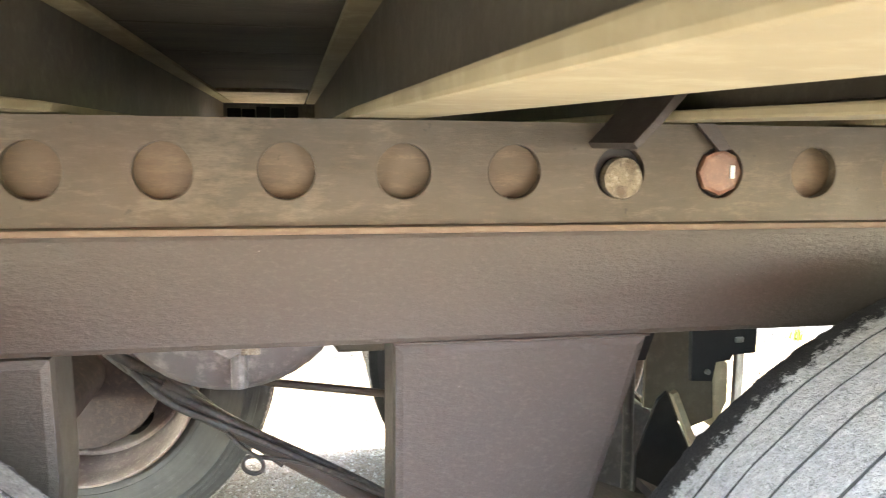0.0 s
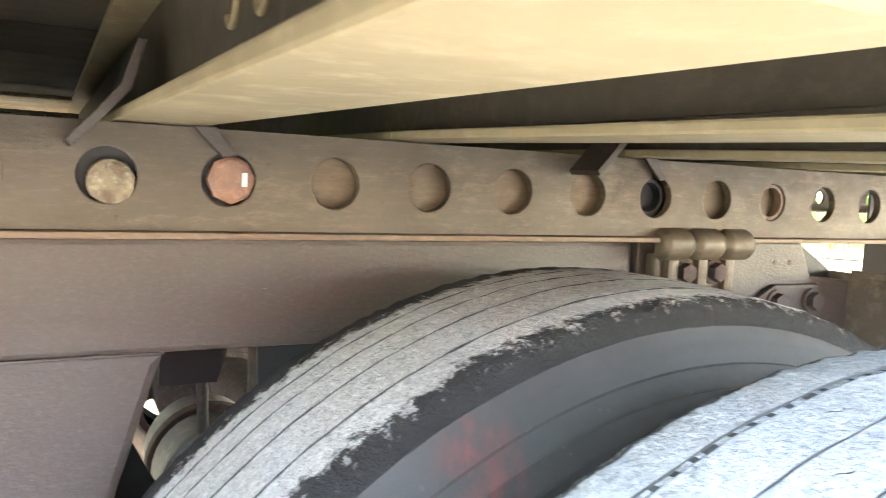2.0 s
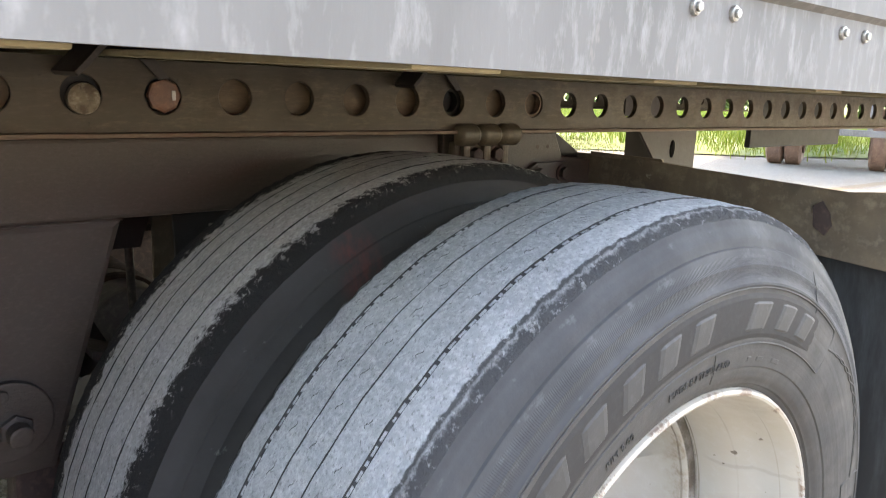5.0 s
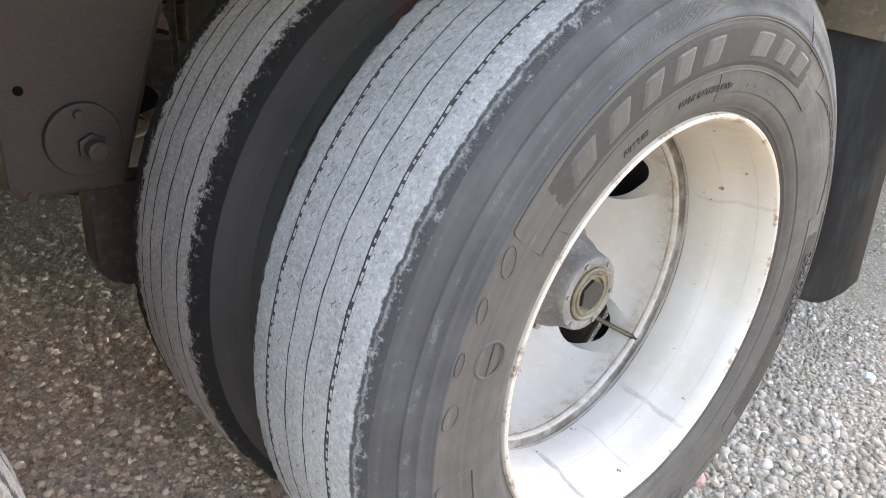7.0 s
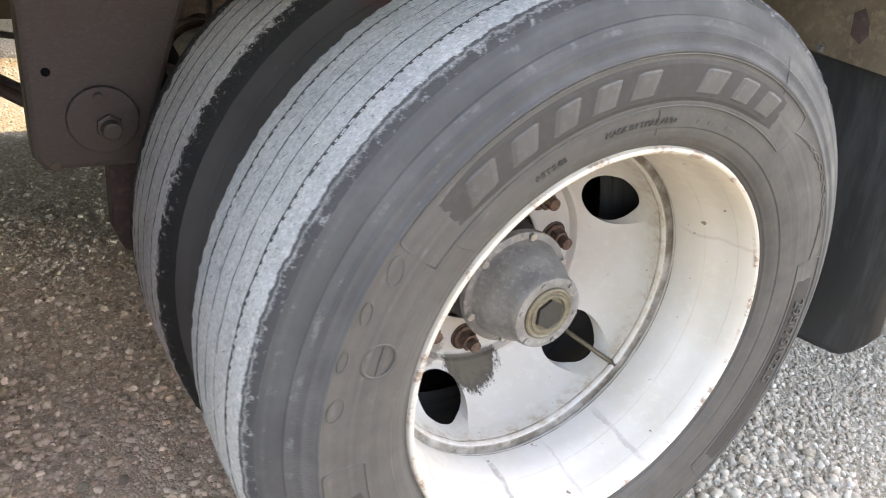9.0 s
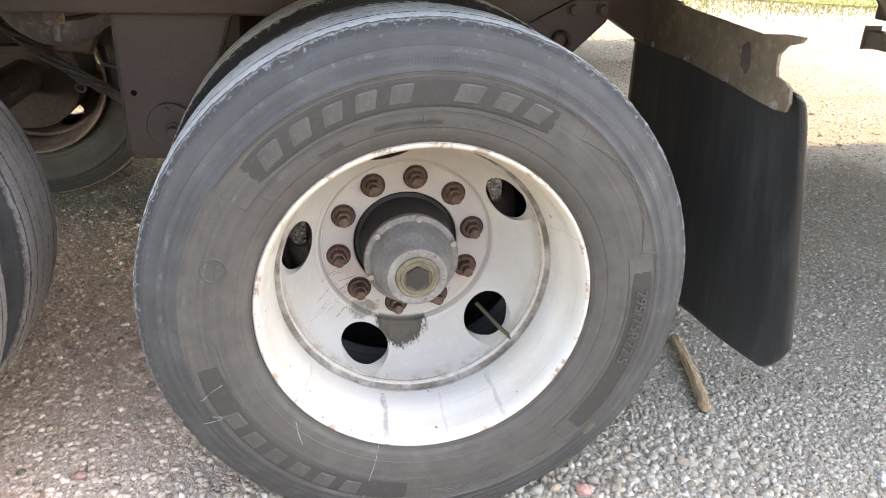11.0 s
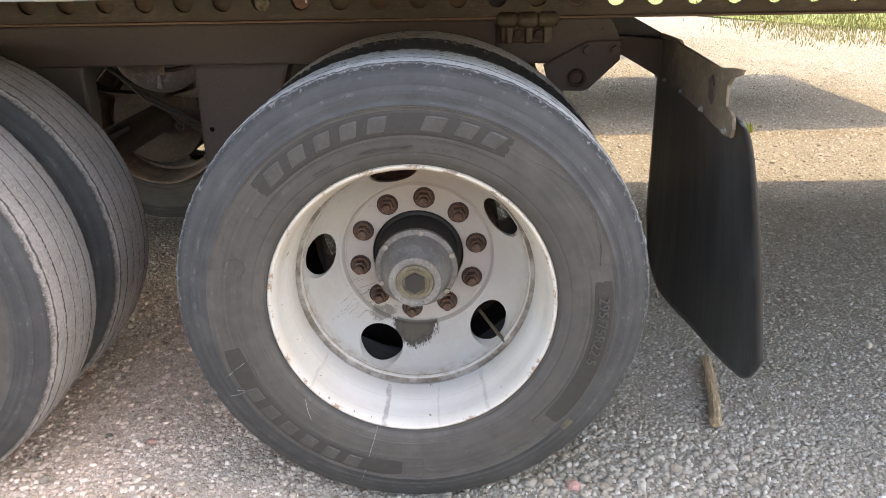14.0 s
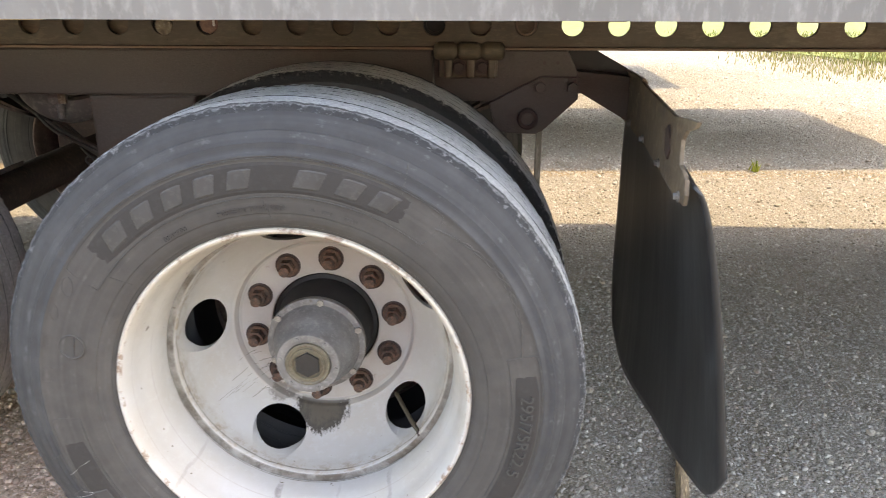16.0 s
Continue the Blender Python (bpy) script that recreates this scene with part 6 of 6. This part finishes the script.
def mud_flap():
    bm = bmesh.new()
    NU, NV = 40, 44
    grid = {}
    for side_ in (0, 1):
        for i in range(NU + 1):
            u = i / NU
            for j in range(NV + 1):
                v = j / NV
                yi = 0.80 - 0.035 * v - 0.06 * max(0, v - 0.8) / 0.2
                yo = 0.004 + 0.012 * min(1, v / 0.2) - 0.010 * max(0.0, v - 0.6)
                zb = 0.262 + 0.020 * u
                # rounded bottom corners
                zt = 0.900 - 0.036 * max(0.0, (u - 0.55) / 0.45)
                cu_ = min(u, 1 - u)
                zb += 0.075 * max(0.0, 1 - cu_ / (0.10 if u > 0.5 else 0.20)) ** 2
                y = yi + (yo - yi) * u
                x = bar_x(y) + 0.009 + 0.105 * v ** 0.6 * u ** 1.4 - 0.012 * v * (1 - u) + 0.014 * math.sin(u * 3.1 + 0.4) * v * (1 - u) + 0.002 * math.sin(u * 15) * v
                grid[side_, i, j] = bm.verts.new((x + 0.007 * side_, y, zt + (zb - zt) * v))
    for i in range(NU):
        for j in range(NV):
            bm.faces.new((grid[0, i, j], grid[0, i + 1, j], grid[0, i + 1, j + 1], grid[0, i, j + 1]))
            bm.faces.new((grid[1, i, j], grid[1, i, j + 1], grid[1, i + 1, j + 1], grid[1, i + 1, j]))
    for i in range(NU):
        for j in (0, NV):
            bm.faces.new((grid[0, i, j], grid[1, i, j], grid[1, i + 1, j], grid[0, i + 1, j]))
    for j in range(NV):
        for i in (0, NU):
            bm.faces.new((grid[0, i, j], grid[0, i, j + 1], grid[1, i, j + 1], grid[1, i, j]))
    bmesh.ops.recalc_face_normals(bm, faces=bm.faces[:])
    return part("mud_flap", bm, M_FLAP, trailer, "scuffed black rubber mud flap", True)


mud_flap()

# fittings under the rail behind the axle
stop = part("rear_stop", plate_bm([(1.69, 1.003), (2.13, 1.003), (2.13, 0.79), (1.99, 0.80), (1.865, 0.822)], 1, 1.35, 1.362, 0.002), M_FRAME, trailer, "tapered brown stop bracket under the floor")
part("stop_plate", box_bm(1.64, 1.945, 1.35, 1.358, 1.0035, 1.104, 0.002), M_FRAME, stop)
part("stop_post", box_bm(2.00, 2.13, 1.363, 1.60, 0.80, 1.003, 0.004), M_FRAME, stop)
# slot drawn as a black plate, its shade in the colour
part("stop_slot", plate_bm([(1.965 + 0.016 * math.cos(t), 0.878 + 0.034 * math.sin(t)) for t in np.linspace(0, 2 * math.pi, 17)[:-1]], 1, 1.3475, 1.3505, 0), M_HOLE, stop, "black disc standing for the shade inside the slot")
part("cross_tube", box_bm(2.0, 2.06, 0.98, 1.62, 0.690, 0.755, 0.006), M_TANK, trailer, "grey square tube hung below the frame")
part("tube_post", box_bm(2.04, 2.10, 1.50, 1.56, 0.7555, 0.8598, 0.004), M_FRAME, trailer)
part("tube_cap", box_bm(1.992, 2.064, 1.6202, 1.632, 0.680, 0.772, 0.003), M_TANK, trailer)
part("battery_box", box_bm(2.55, 3.46, 1.34, 1.365, 0.870, 1.104, 0.004), M_BLACK, trailer, "flat black box hung under the frame")

part("strut", box_bm(0.542, 0.566, 1.925, 1.945, 0.24, 0.888, 0.003), M_SIDE, trailer, "pale grey strut below the far side of the frame")

# ---------------------------------------------------------------- loose wood, parked vehicles
bm = bmesh.new()
rows = []
for i in range(25):
    u = i / 24
    ring = []
    w = 0.0165 * (1.05 - 0.25 * u) * (0.6 if i == 0 else 1)
    for j in range(10):
        a = 2 * math.pi * j / 10
        k = 1 + 0.25 * noise.noise((math.cos(a) * 1.5, math.sin(a) * 1.5, u * 4)) + 0.12 * noise.noise((j * 2.0, u * 16, 1))
        ring.append(bm.verts.new((w * k * math.cos(a) + 0.006 * math.sin(u * 3), u * 0.36 + 0.008 * noise.noise((j * 3.0, i, 2)) * (i in (0, 24)), 0.012 + w * 0.75 * k * math.sin(a))))
    rows.append(ring)
for i in range(24):
    for j in range(10):
        bm.faces.new((rows[i][j], rows[i + 1][j], rows[i + 1][(j + 1) % 10], rows[i][(j + 1) % 10]))
bm.faces.new(rows[0])
bm.faces.new(rows[-1][::-1])
bmesh.ops.recalc_face_normals(bm, faces=bm.faces[:])
stick = part("wood_stick", bm, M_WOOD)
stick.matrix_world = pose(0.762, 0.292, 0.0, 0, 0, -13)
tagged(stick, "splintered weathered piece of wood on the gravel", "wood")


def parked_trailer(name, place, length, wheels, wall, label, sides=(0.01, 2.39)):
    """A plain box trailer whose near rear corner stands at the origin of place; x runs along it, y across."""
    t = tagged(new(name), label, "trailer")
    part("box_body", box_bm(-length, 0, 0, 2.4, 1.25, 4.05, 0.02), wall, t)
    part("under_frame", box_bm(-length + 0.3, -0.2, 0.75, 1.65, 1.05, 1.2495, 0.01), M_FRAME, t)
    for wx in wheels:
        for wy in sides:
            s = 1 if wy < 1 else -1
            o = new("wheel", ME_RIM_OLD)
            o.parent = t
            o.matrix_local = Matrix.Translation((wx, wy, HUB_Z)) @ Matrix.Rotation(0 if s > 0 else math.pi, 4, 'Z') @ Matrix.Translation((0, -0.336, 0))
            ty = new("tyre", ME_TYRE_OLD)
            ty.parent = o
            ty.location = (0, 0.336, 0)
    t.matrix_world = place
    return t


ME_TYRE_OLD = ME_TYRE_IN.copy()
ME_TYRE_OLD.materials.clear()
for _ in range(5):
    ME_TYRE_OLD.materials.append(M_OLDTYRE)
ME_RIM_OLD = ME_RIM_IN.copy()
ME_RIM_OLD.materials.clear()
ME_RIM_OLD.materials.append(M_OLDTYRE)
parked_trailer("semi_trailer", pose(4.12, 3.97, 0), 12.0, (-7.6, -8.85), M_WALL, "white box semi-trailer parked alongside on the lot")
parked_trailer("semi_trailer", pose(3.42, 7.80, 0), 12.0, (-7.6, -8.85), M_WALL, "second white box semi-trailer parked in the row")
parked_trailer("semi_trailer", pose(6.0, -12.5, 0) @ pose(0, 0, 0, 0, 0, 180) @ pose(14, 0, 0), 14.0, (-2.0, -3.2), M_REDWALL, "red box semi-trailer parked opposite on the lot")
far_trailer = parked_trailer("semi_trailer", pose(11.37, 5.90, 0, 0, 0, 200), 9.0, (-1.0,), M_REDWALL, "red trailer parked far across the lot, seen from behind", (0.12, 0.41, 1.95, 2.24))
part("bumper_bar", box_bm(-0.12, -0.04, 0.30, 2.10, 0.56, 0.66, 0.01), M_TANK, far_trailer, "grey bumper bar under the tail").matrix_parent_inverse.identity()
for y in (0.7, 1.6):
    part("bumper_post", box_bm(-0.11, -0.05, y, y + 0.08, 0.661, 1.249, 0.006), M_TANK, far_trailer).matrix_parent_inverse.identity()
